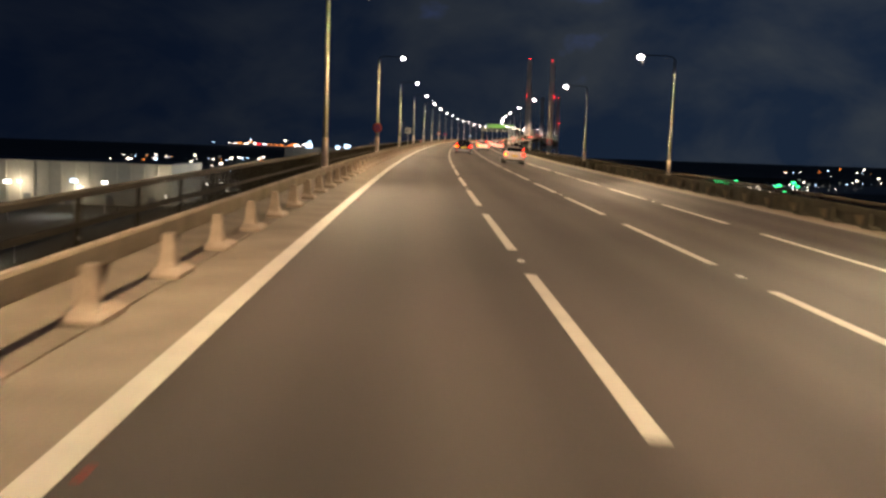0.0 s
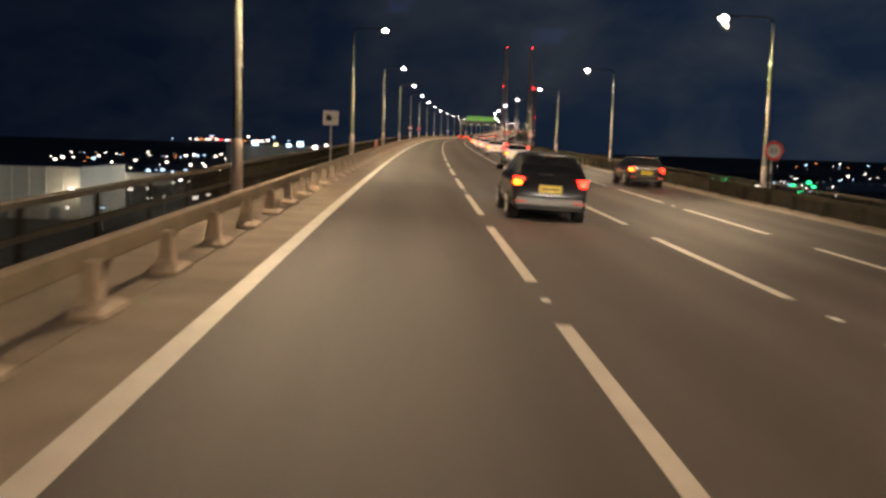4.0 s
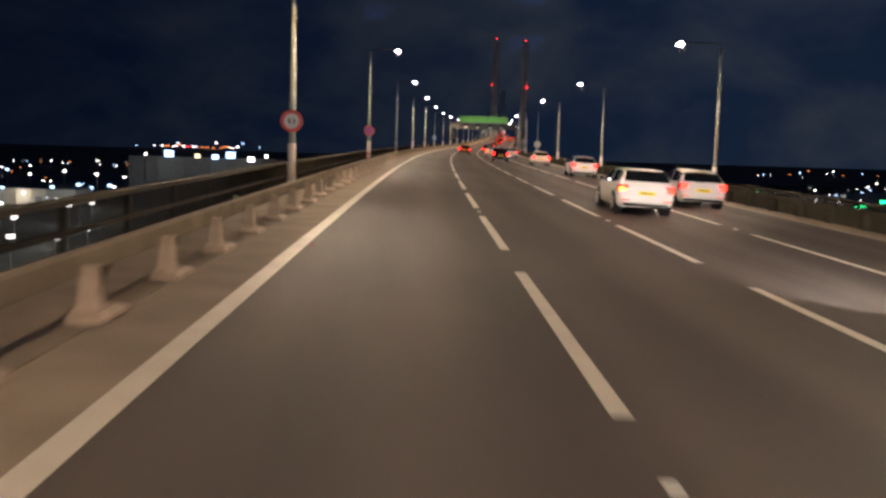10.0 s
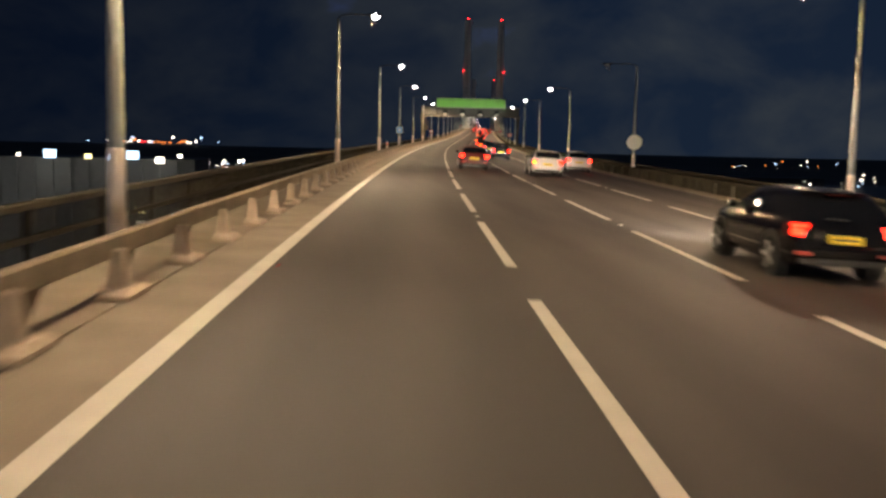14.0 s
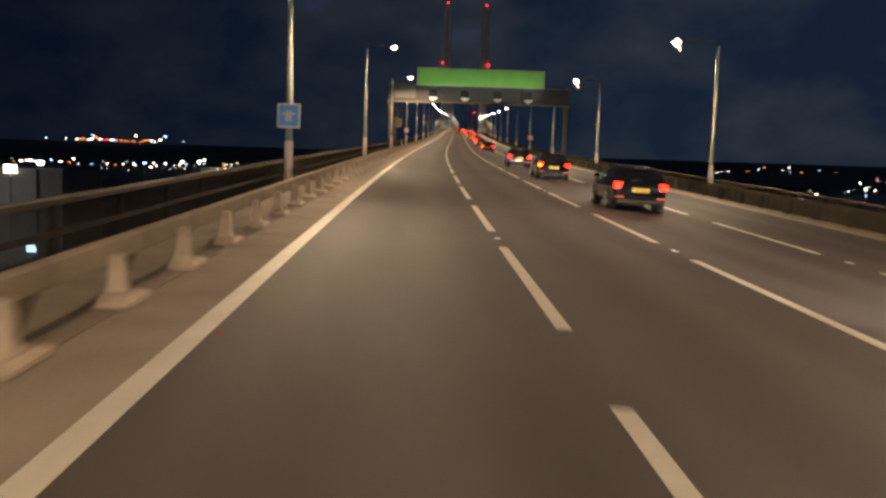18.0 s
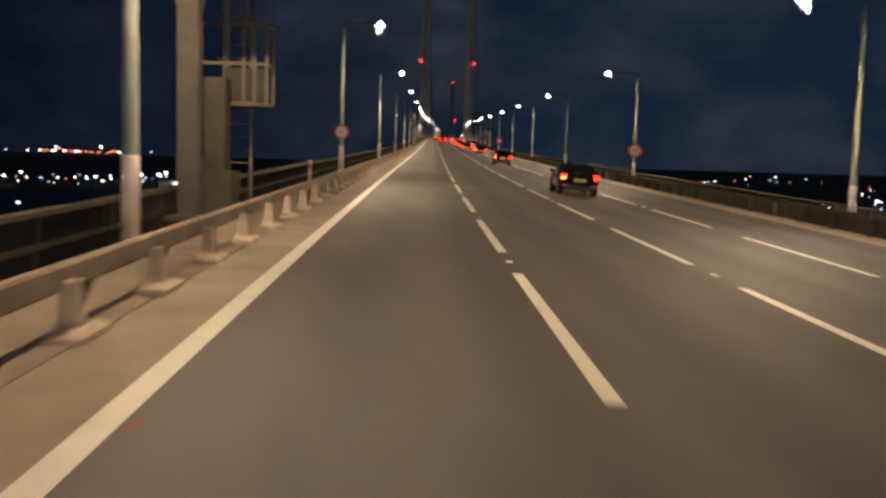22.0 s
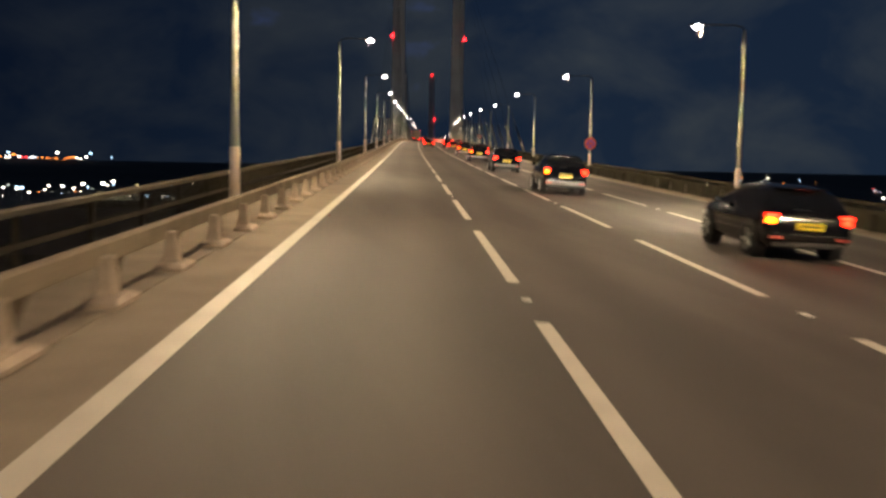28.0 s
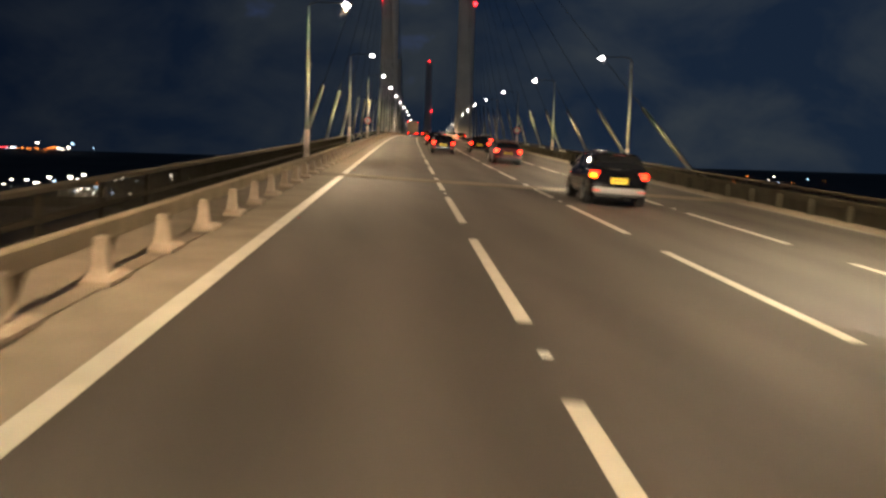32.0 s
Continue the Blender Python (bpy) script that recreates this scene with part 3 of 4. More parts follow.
def street_lamp(side, k, lit=True):
    reach = 1.86 if side == "L" else 2.12
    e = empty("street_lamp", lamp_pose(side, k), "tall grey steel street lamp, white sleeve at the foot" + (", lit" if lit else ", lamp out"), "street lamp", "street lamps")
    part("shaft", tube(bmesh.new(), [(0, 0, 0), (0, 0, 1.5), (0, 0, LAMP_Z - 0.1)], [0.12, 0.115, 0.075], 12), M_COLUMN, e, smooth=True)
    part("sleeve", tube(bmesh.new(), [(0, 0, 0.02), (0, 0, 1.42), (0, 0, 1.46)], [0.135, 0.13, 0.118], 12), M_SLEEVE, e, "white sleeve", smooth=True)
    part("flange", bx(-0.22, 0.22, -0.22, 0.22, 0, 0.04, 0.01), M_STEEL, e)
    arc = [(0, 0, LAMP_Z - 0.12)] + [(0.55 * (1 - math.cos(a)), 0, LAMP_Z - 0.12 + 0.24 * math.sin(a)) for a in (0.4, 0.8, 1.2, 1.57)] + [(reach - 0.3, 0, LAMP_Z + 0.10)]
    part("bracket", tube(bmesh.new(), arc, 0.03, 8), M_DARKSTEEL, e, smooth=True)
    hb = bmesh.new()
    box(hb, reach - 0.36, reach + 0.32, -0.16, 0.16, LAMP_Z + 0.03, LAMP_Z + 0.14, 0.045)
    part("head", hb, M_DARKSTEEL, e)
    lb = bmesh.new()
    bmesh.ops.create_uvsphere(lb, u_segments=14, v_segments=8, radius=1.0)
    bmesh.ops.transform(lb, matrix=Matrix.Translation((reach, 0, LAMP_Z + 0.03)) @ Matrix.Diagonal((0.21, 0.18, 0.14, 1)), verts=lb.verts)
    part("lens", lb, M_LENS if lit else M_LENS_OFF, e, "glowing white lens" if lit else "dark lens")
    # a small unseen disc, added under the source, throws the light along the road
    sb = tube(bmesh.new(), [(reach, 0, LAMP_Z - 0.285), (reach, 0, LAMP_Z - 0.275)], 0.048, 12)
    for k in range(3):
        a = k * 2.094
        tube(sb, [(reach + 0.046 * math.cos(a), 0.046 * math.sin(a), LAMP_Z - 0.28), (reach + 0.07 * math.cos(a), 0.07 * math.sin(a), LAMP_Z - 0.09)], 0.003, 4)
    # louvre added to hold back the lamp's light from its own column
    lv = bmesh.new()
    for j in range(15):
        box(lv, reach - 0.183, reach - 0.181, -0.17, 0.17, LAMP_Z - 0.43 + 0.032 * j, LAMP_Z - 0.4045 + 0.032 * j)
    for y in (-0.172, 0.16):
        box(lv, reach - 0.188, reach - 0.174, y, y + 0.012, LAMP_Z - 0.435, LAMP_Z + 0.05)
    part("added_back_shield", lv, M_BLACK, e, "added thin louvre that dims the light on the column")
    part("added_beam_shield", sb, M_STEEL, e, "small added disc that blocks light straight below the lamp")
    return e


def lamp_light(side, k):
    reach = 1.86 if side == "L" else 2.12
    li = bpy.data.lights.new("lamp_light", "SPOT")
    li.spot_size, li.spot_blend, li.shadow_soft_size = radians(167), 0.35, 0.06
    li.energy, li.color = LAMP_POWER * (1.13 if side == "L" else 0.98), LAMP_COLOUR
    ob = new("lamp_light", li)
    ob.matrix_basis = lamp_pose(side, k) @ Matrix.Translation((reach, 0, LAMP_Z - 0.18))


proto = {}
for side, dark in (("L", ()), ("R", (9,))):
    for k in range(-3, 40):
        lit = k not in dark
        key = (side, lit)
        if key in proto:
            copy_thing(proto[key], lamp_pose(side, k))
        else:
            proto[key] = street_lamp(side, k, lit)
        if lit and k <= 31:
            lamp_light(side, k)


# ---- signs ----
def pole(e, h, r=0.045):
    part("pole", tube(bmesh.new(), [(0, 0.06, 0), (0, 0.06, h)], r, 10), M_STEEL, e, smooth=True)


def round_sign(m, zc, r, kind, with_pole=False):
    names = {"limit": "white speed sign with red ring", "clearway": "blue clearway sign, red ring and cross", "plain": "plain pale round sign"}
    e = empty("round_sign", m, names[kind] + (" on its own pole" if with_pole else " on a lamp column"), "road sign", "round signs")
    part("plate", disc(bmesh.new(), r, -0.01, 0.012, cz=0), M_SIGNBACK, e, m=Matrix.Translation((0, -0.15, zc)))
    face = {"limit": M_SIGNWHITE, "clearway": M_SIGNMAG, "plain": M_SIGNWHITE}[kind]
    part("face", disc(bmesh.new(), r * 0.97, -0.016, -0.0115), face, e, m=Matrix.Translation((0, -0.15, zc)))
    if kind != "plain":
        part("ring", annulus(bmesh.new(), r * 0.68, r * 0.98, -0.021, -0.017), M_SIGNRED, e, "red ring", m=Matrix.Translation((0, -0.15, zc)))
    if kind == "clearway":
        part("cross_bar", bx(-r * 0.72, r * 0.72, -0.021, -0.017, -r * 0.09, r * 0.09), M_SIGNRED, e, m=Matrix.Translation((0, -0.15, zc)) @ Matrix.Rotation(radians(45), 4, "Y"))
        part("cross_bar", bx(-r * 0.72, r * 0.72, -0.0225, -0.0185, -r * 0.09, r * 0.09), M_SIGNRED, e, m=Matrix.Translation((0, -0.15, zc)) @ Matrix.Rotation(radians(-45), 4, "Y"))
    if kind == "limit":
        for x in (-0.2, 0.2):
            part("figure_bar", bx(r * (x - 0.06), r * (x + 0.06), -0.021, -0.017, -r * 0.24, r * 0.24), M_DARKSTEEL, e, "black bar of unreadable figures", m=Matrix.Translation((0, -0.15, zc)))
    part("clamp", bx(-0.14, 0.14, -0.14, 0.02, zc - 0.03, zc + 0.03), M_STEEL, e)
    if with_pole:
        pole(e, zc + r)
    return e


def on_lamp(side, k):
    m = lamp_pose(side, k)
    return m if side == "L" else m @ Matrix.Rotation(math.pi, 4, "Z")


for side, k, kind, r in (("L", 1, "clearway", 0.36), ("L", 6, "limit", 0.36), ("L", 7, "clearway", 0.36), ("L", 14, "limit", 0.38), ("L", 22, "limit", 0.4),
                         ("R", 5, "limit", 0.5), ("R", 9, "plain", 0.55), ("R", 14, "limit", 0.5), ("R", 18, "clearway", 0.5), ("R", 22, "limit", 0.45)):
    round_sign(on_lamp(side, k), 2.16 if side == "L" else 2.3, r, kind)
round_sign(rm(88.2, 14.8, 0.05, level=True), 2.1, 0.42, "limit", True)
# lower small marker on a lamp column
mk = empty("marker_plate", on_lamp("L", 7), "small red and white reflector plate low on a column", "marker")
part("plate", bx(-0.13, 0.13, -0.155, -0.14, 0.25, 0.62, 0.004), M_SIGNRED, mk)
part("stripe", bx(-0.13, 0.13, -0.16, -0.156, 0.37, 0.5), M_SIGNWHITE, mk)


def panel_sign(name, m, w, h, zc, face, label, poles=(0.0,)):
    e = empty(name, m, label, "road sign", "panel signs")
    part("backing", bx(-w / 2, w / 2, -0.12, -0.095, zc - h / 2, zc + h / 2, 0.006), M_SIGNWHITE, e, "white border panel")
    part("face", bx(-w / 2 + 0.05, w / 2 - 0.05, -0.128, -0.122, zc - h / 2 + 0.05, zc + h / 2 - 0.05), face, e)
    for x in poles:
        part("pole", tube(bmesh.new(), [(x, 0, 0), (x, 0, zc + h / 2)], 0.045, 10), M_STEEL, e, smooth=True)
    return e


b = panel_sign("phone_sign", on_lamp("L", 11), 0.74, 0.78, 2.25, M_SIGNBLUE, "square blue sign with a white symbol on a lamp column", ())
part("symbol", bx(-0.1, 0.1, -0.135, -0.13, 2.08, 2.4), M_SIGNWHITE, b, "plain white symbol")
part("symbol_bar", bx(-0.2, 0.2, -0.1355, -0.1305, 2.28, 2.34), M_SIGNWHITE, b)
b = panel_sign("distance_sign", rm(97.0, -4.55, 0.06, level=True), 0.78, 0.74, 2.22, M_SIGNWHITE, "square white sign with a worn dark symbol on its own pole")
part("symbol_body", bx(-0.24, 0.05, -0.134, -0.129, 2.08, 2.30), M_BLACK, b, "dark block of a worn symbol")
part("symbol_top", bx(-0.2, -0.05, -0.134, -0.129, 2.30, 2.38), M_BLACK, b, "dark block of a worn symbol")
part("symbol_bar", bx(0.07, 0.28, -0.134, -0.129, 2.20, 2.23), M_SIGNBACK, b, "faint grey bar")
e = empty("marker_board", rm(130.4, -4.15, 0.05, level=True), "red and white striped marker board with a small lamp", "marker")
part("stem", bx(-0.04, 0.04, -0.03, 0.03, 0, 0.9, 0.008), M_STEEL, e)
part("board", bx(-0.14, 0.14, -0.05, -0.032, 0.15, 0.75, 0.006), M_SIGNRED, e)
for x in (-0.07, 0.07):
    part("stripe", bx(x - 0.025, x + 0.025, -0.056, -0.051, 0.18, 0.72), M_SIGNWHITE, e)
for s, nm in ((364.8, "marker_post"), (482.3, "marker_post")):
    e = empty(nm, rm(s, -4.1, 0.06, level=True), "slim pale marker post with a reflector on the verge", "marker post", "marker posts")
    part("stem", bx(-0.06, 0.06, -0.03, 0.03, 0, 0.95, 0.01), M_SLEEVE, e)
    part("reflector", bx(-0.05, 0.05, -0.036, -0.031, 0.6, 0.82), M_SIGNRED, e, "red reflector")


# ---- sign gantry ----
S_G = 466.4
gantry = empty("sign_gantry", rm(S_G, 0, 0, level=True), "steel sign gantry over all lanes with a lit green direction panel", "gantry")
for u in (-4.65, 14.75):
    z0 = XFALL * u
    part("leg", bx(u - 0.22, u + 0.22, -0.2, 0.2, z0 + 0.05, 7.55, 0.03), M_LEGSTEEL, gantry)
    part("foot", bx(u - 0.4, u + 0.4, -0.36, 0.36, z0 + 0.03, z0 + 0.16, 0.02), M_LEGSTEEL, gantry)
    hb = bmesh.new()
    rows = [[hb.verts.new((u + x, y, z)) for x, y in ((-h, -0.22), (h, -0.22), (h, 0.22), (-h, 0.22))] for z, h in ((4.5, 0.225), (5.1, 0.3), (5.5, 0.5))]
    for r0, r1 in zip(rows, rows[1:]):
        for k in range(4):
            hb.faces.new((r0[k], r0[(k + 1) % 4], r1[(k + 1) % 4], r1[k]))
    hb.faces.new(list(reversed(rows[0])))
    hb.faces.new(rows[-1])
    part("haunch", hb, M_LEGSTEEL, gantry, "flared haunch below the beam")
for z in (5.55, 7.35):
    for y in (-0.45, 0.45):
        part("chord", bx(-5.0, 15.2, y - 0.1, y + 0.1, z - 0.1, z + 0.1, 0.015), M_DARKSTEEL, gantry)
for i in range(13):
    x = -4.6 + i * 1.6
    for y in (-0.45, 0.45):
        a, c = ((x, y, 5.6), (x + 1.6, y, 7.3)) if i % 2 else ((x, y, 7.3), (x + 1.6, y, 5.6))
        if x + 1.6 < 15.3:
            part("brace", tube(bmesh.new(), [a, c], 0.05, 6), M_DARKSTEEL, gantry)
part("walkway", bx(-4.6, 14.8, -0.4, 0.4, 5.66, 5.72), M_DARKSTEEL, gantry, "dark grated walkway")
part("cladding", bx(-4.5, 14.9, -0.6, -0.575, 5.6, 7.3), M_PANELGREY, gantry, "dull grey front cladding")
# the paler grey paints lamplight on the left end of the cladding
part("end_panel", bx(-4.4, -1.95, -0.64, -0.61, 5.9, 7.25, 0.01), M_ENDPANEL, gantry, "paler grey panel for the lamplit left end")
sign = part("direction_panel", bx(-1.85, 12.2, -0.85, -0.75, 7.3, 9.25, 0.03), M_SIGNBACK, gantry, "grey edged sign panel")
part("green_face", bx(-1.77, 12.12, -0.862, -0.853, 7.38, 9.17), M_SIGNGREEN, sign, "bright green sign face")
for x in (0.0, 3.5, 7.05, 10.4):
    unit = part("lane_signal", bx(x - 0.55, x + 0.55, -0.95, -0.66, 5.85, 7.0, 0.03), M_PANELGREY, gantry, "black lane signal box, dark screen")
    part("screen", bx(x - 0.45, x + 0.45, -0.962, -0.954, 5.97, 6.88), M_GLASS, unit)
    fb = bmesh.new()
    rows = [[fb.verts.new((x + sx * w, -1.98 + sy * w * 0.45, z)) for sx, sy in ((-1, -1), (1, -1), (1, 1), (-1, 1))] for z, w in ((5.66, 0.16), (5.8, 0.34), (5.98, 0.46), (5.98, 0.40), (5.84, 0.28))]
    for r0, r1 in zip(rows, rows[1:]):
        for k in range(4):
            fb.faces.new((r0[k], r0[(k + 1) % 4], r1[(k + 1) % 4], r1[k]))
    fb.faces.new(list(reversed(rows[0])))
    fb.faces.new(rows[-1])
    part("sign_light", fb, M_SIGNWHITE, gantry, "pale sign floodlight bowl on an arm")
    part("arm", bx(x - 0.03, x + 0.03, -1.9, -0.6, 5.62, 5.68), M_STEEL, gantry)
    li = bpy.data.lights.new("sign_flood", "AREA")
    li.shape, li.size, li.size_y, li.energy, li.color = "RECTANGLE", 0.5, 0.15, 62.0, (1.0, 1.0, 0.8)
    ob = new("sign_flood", li)
    ob.matrix_basis = gantry.matrix_basis @ look((x, -1.98, 6.02), (x, -0.8, 8.4))
plat = empty("access_platform", rm(S_G + 3.6, -4.1, 0.1, level=True), "small railed steel access platform behind the gantry leg", "platform")
part("deck_plate", bx(-0.52, 0.52, -0.5, 0.5, 2.42, 2.5, 0.01), M_DARKSTEEL, plat)
part("support", bx(-0.55, -0.4, -0.45, -0.3, 0, 5.2, 0.01), M_DARKSTEEL, plat)
part("infill_panel", bx(-0.5, 0.52, -0.49, -0.47, 2.52, 3.3), M_RIGHTRAIL, plat, "dull dark infill panel")
for z in (3.36, 4.25):
    part("rail", bx(-1.0, 0.54, -0.52, -0.46, z, z + 0.08, 0.01), M_DARKSTEEL, plat)
    part("rail", bx(0.48, 0.54, -0.5, 0.5, z, z + 0.08, 0.01), M_DARKSTEEL, plat)
for x, top in ((-0.05, 6.2), (0.2, 4.3), (0.49, 4.3)):
    part("upright", bx(x - 0.04, x + 0.04, -0.51, -0.45, 2.5, top), M_DARKSTEEL, plat)
for x in (-0.05, 0.49):
    part("upright", bx(x - 0.04, x + 0.04, 0.42, 0.48, 2.5, 4.3), M_DARKSTEEL, plat)
cab = empty("equipment_cabinet", rm(S_G + 1.5, -4.5, 0.05, level=True), "dull grey equipment cabinet on a dark plinth", "cabinet")
part("plinth", bx(-0.55, 0.5, -0.5, 0.5, -0.3, 1.0, 0.03), M_RIGHTRAIL, cab)
part("body", bx(-0.15, 0.32, -0.3, 0.3, 1.0, 3.0, 0.02), M_RIGHTRAIL, cab)
part("door", bx(-0.11, 0.28, -0.315, -0.302, 1.08, 2.92, 0.004), M_RIGHTRAIL, cab)
cage = empty("access_ladder", rm(S_G + 5.0, -4.6, 0.05, level=True), "steel access ladder and cage behind the gantry leg", "ladder")
for x in (-0.3, 0.3):
    part("stile", bx(x - 0.04, x + 0.04, -0.04, 0.04, 0, 6.4), M_DARKSTEEL, cage)
for i in range(18):
    part("rung", bx(-0.3, 0.3, -0.02, 0.02, 0.4 + i * 0.33, 0.44 + i * 0.33), M_DARKSTEEL, cage)
for z in (2.6, 3.6, 4.6, 5.6):
    part("hoop", bx(-0.42, 0.42, -0.75, 0.0, z, z + 0.06), M_DARKSTEEL, cage)


# ---- cable-stayed bridge ----
S_T = 969.6


def pylon(s, ul, ur, top, mid, far=False):
    e = empty("pylon", Matrix(), "tall pale twin-legged bridge pylon with red beacons", "pylon", "pylons")
    for u in (ul, ur):
        m = rm(s, u, 0, level=True)
        b = bmesh.new()
        rows = []
        for z, w, d in ((-55, 3.2, 3.6), (0, 2.7, 3.0), (top - 1, 2.2, 2.4), (top, 1.9, 2.1)):
            rows.append([b.verts.new(p) for p in ((-w, -d * 0.7, z), (-w * 0.7, -d, z), (w * 0.7, -d, z), (w, -d * 0.7, z), (w, d * 0.7, z), (w * 0.7, d, z), (-w * 0.7, d, z), (-w, d * 0.7, z))])
        for r0, r1 in zip(rows, rows[1:]):
            for k in range(8):
                b.faces.new((r0[k], r0[(k + 1) % 8], r1[(k + 1) % 8], r1[k]))
        b.faces.new(rows[-1])
        leg = part("leg", b, M_PYLON, e, m=m)
        for z in (top + 0.5, mid) if not (far and u < 0) else ():
            bb = bmesh.new()
            bmesh.ops.create_icosphere(bb, subdivisions=2, radius=0.5)
            part("beacon", bb, M_REDLAMP, leg, "red warning beacon", m=Matrix.Translation((0.0 if z > mid else (2.6 if u > 0 else -2.6), -2.2 if z <= mid else 0, z)))
    part("cross_beam", sweep(bmesh.new(), s - 2.5, s + 2.5, rect(ul, ur, -5.5, -2.7), 2.5), M_PYLON, e)
    return e


pylon(S_T, -8.76, 14.95, 78.5, 42.0)
pylon(S_T + 450, -8.76, 14.95, 71.0, 33.0, True)


def stay(s, u, ut, zt, sT):
    a = rp(s, u, 0.05)
    t = rm(sT, ut, 0, level=True) @ Vector((0, 0, zt))
    d = (t - a).normalized()
    e = empty("stay_cable", Matrix.Translation(a), "inclined stay cable with a pale protective sleeve near the deck", "stay cable", "stay cables")
    part("sleeve", tube(bmesh.new(), [(0, 0, 0), tuple(d * 15.0)], 0.14, 10), M_CABLE, e, "grey sleeve", smooth=True)
    part("strand", tube(bmesh.new(), [tuple(d * 15.0), tuple(t - a)], 0.028, 8), M_BLACK, e, "dark cable", smooth=True)
    part("anchor", bx(-0.3, 0.3, -0.35, 0.35, -0.1, 0.4, 0.03), M_STEEL, e)


for i in range(16):
    s = 722.0 + i * 16.6
    for u, ut in ((-5.6, -8.76), (17.4, 14.95)):
        stay(s, u, ut, 77 - 2.3 * i, S_T)
for i in range(14):
    for u, ut in ((-5.6, -8.76), (17.4, 14.95)):
        stay(S_T + 16 + i * 15.5, u, ut, 44 + 2.3 * i, S_T)


# ---- vehicles ----
def roofline(kind):
    """Side profile of a car: y from the rear bumper, height of the outline above it."""
    rear = {"hatch": ((0.0, 0.60), (0.05, 0.88), (0.13, 1.0), (0.32, 1.17), (0.55, 1.34), (0.82, 1.42), (1.35, 1.46), (1.95, 1.45)),
            "estate": ((0.0, 0.60), (0.05, 0.90), (0.11, 1.01), (0.26, 1.2), (0.44, 1.37), (0.7, 1.43), (1.4, 1.46), (2.05, 1.44)),
            "suv": ((0.0, 0.66), (0.05, 0.96), (0.11, 1.10), (0.24, 1.32), (0.40, 1.52), (0.66, 1.60), (1.4, 1.64), (2.0, 1.62))}[kind]
    k = 1.1 if kind == "suv" else 1.0
    front = [(2.38, 1.38 * k), (2.8, 1.17 * k), (3.2, 0.99 * k), (3.65, 0.93 * k), (4.0, 0.85 * k), (4.22, 0.73 * k), (4.34, 0.52 * k)]
    return rear + tuple(front)


def car_shell(kind, W, H):
    """The outer skin on one grid of stations and ring points; returns faces sorted by part."""
    prof = roofline(kind)
    ys = np.array([0.0, 0.02, 0.05, 0.09, 0.14, 0.20] + list(np.arange(0.28, 4.2, 0.09)) + [4.22, 4.28, 4.32, 4.34])
    zt = np.interp(ys, [p[0] for p in prof], [p[1] for p in prof])
    zt[3:-3] = np.convolve(zt, (0.2, 0.6, 0.2), "same")[3:-3]
    wd = np.interp(ys, (0, 0.05, 0.2, 0.7, 2.0, 3.2, 3.8, 4.1, 4.34), (0.84, 0.92, 0.97, 0.995, 1.0, 0.99, 0.95, 0.88, 0.68)) * W
    zb = np.interp(ys, (0, 0.12, 0.4, 3.9, 4.34), (0.36, 0.27, 0.21, 0.21, 0.30))
    belt = H * 0.655
    bl = np.minimum(np.interp(ys, (0, 0.5, 3.0, 4.34), (belt + 0.03, belt + 0.02, belt - 0.05, belt - 0.1)), zt - 0.035)
    verts = []
    for y, t, w, b, m in zip(ys, zt, wd, zb, bl):
        g = t - m
        lean = min(1.0, g / 0.5)
        half = [(0.88 * w, b), (0.975 * w, b + (m - b) * 0.14), (w, b + (m - b) * 0.42), (0.99 * w, b + (m - b) * 0.70), (0.965 * w, b + (m - b) * 0.94), (0.925 * w, m + 0.012),
                (w * (0.90 - 0.15 * lean), m + g * 0.80), (w * (0.85 - 0.17 * lean), m + g * 0.93), (w * (0.5 - 0.08 * lean), m + g * 0.99), (0.0, t)]
        ring = [(-x, y, z) for x, z in half] + [(x, y, z) for x, z in half[-2::-1]]
        verts.append(ring)
    sets = collections.defaultdict(list)
    n = len(verts[0])
    for i in range(len(ys) - 1):
        y = 0.5 * (ys[i] + ys[i + 1])
        for j in range(n - 1):
            k = min(j, n - 2 - j)
            name = "body"
            if k == 5 and 0.55 < y < 2.85 and zt[i] - bl[i] > 0.2 and zt[i + 1] - bl[i + 1] > 0.2:
                name = "body" if abs(y - 1.72) < 0.05 or abs(y - 0.86) < 0.05 else "side_window"
            if k in (7, 8) and 0.12 < y < 0.54:
                name = "rear_window"
            if k in (7, 8) and 2.36 < y < 3.12:
                name = "windscreen"
            sets[name + ("_l" if name == "side_window" and j < n / 2 else "")].append((i * n + j, (i + 1) * n + j, (i + 1) * n + j + 1, i * n + j + 1))
        sets["body"].append((i * n + n - 1, (i + 1) * n + n - 1, (i + 1) * n, i * n))
    sets["body"].append(tuple(range(n)))
    sets["body"].append(tuple(reversed(range((len(ys) - 1) * n, len(ys) * n))))
    return [v for r in verts for v in r], sets


def skin(name, verts, faces, material, parent, label=""):
    used = sorted({i for f in faces for i in f})
    at = {v: k for k, v in enumerate(used)}
    me = bpy.data.meshes.new(name)
    me.from_pydata([verts[i] for i in used], [], [tuple(at[i] for i in f) for f in faces])
    me.shade_smooth()
    me.materials.append(material)
    ob = new(name, me)
    ob.parent = parent
    if label:
        ob["label"] = label
    return ob


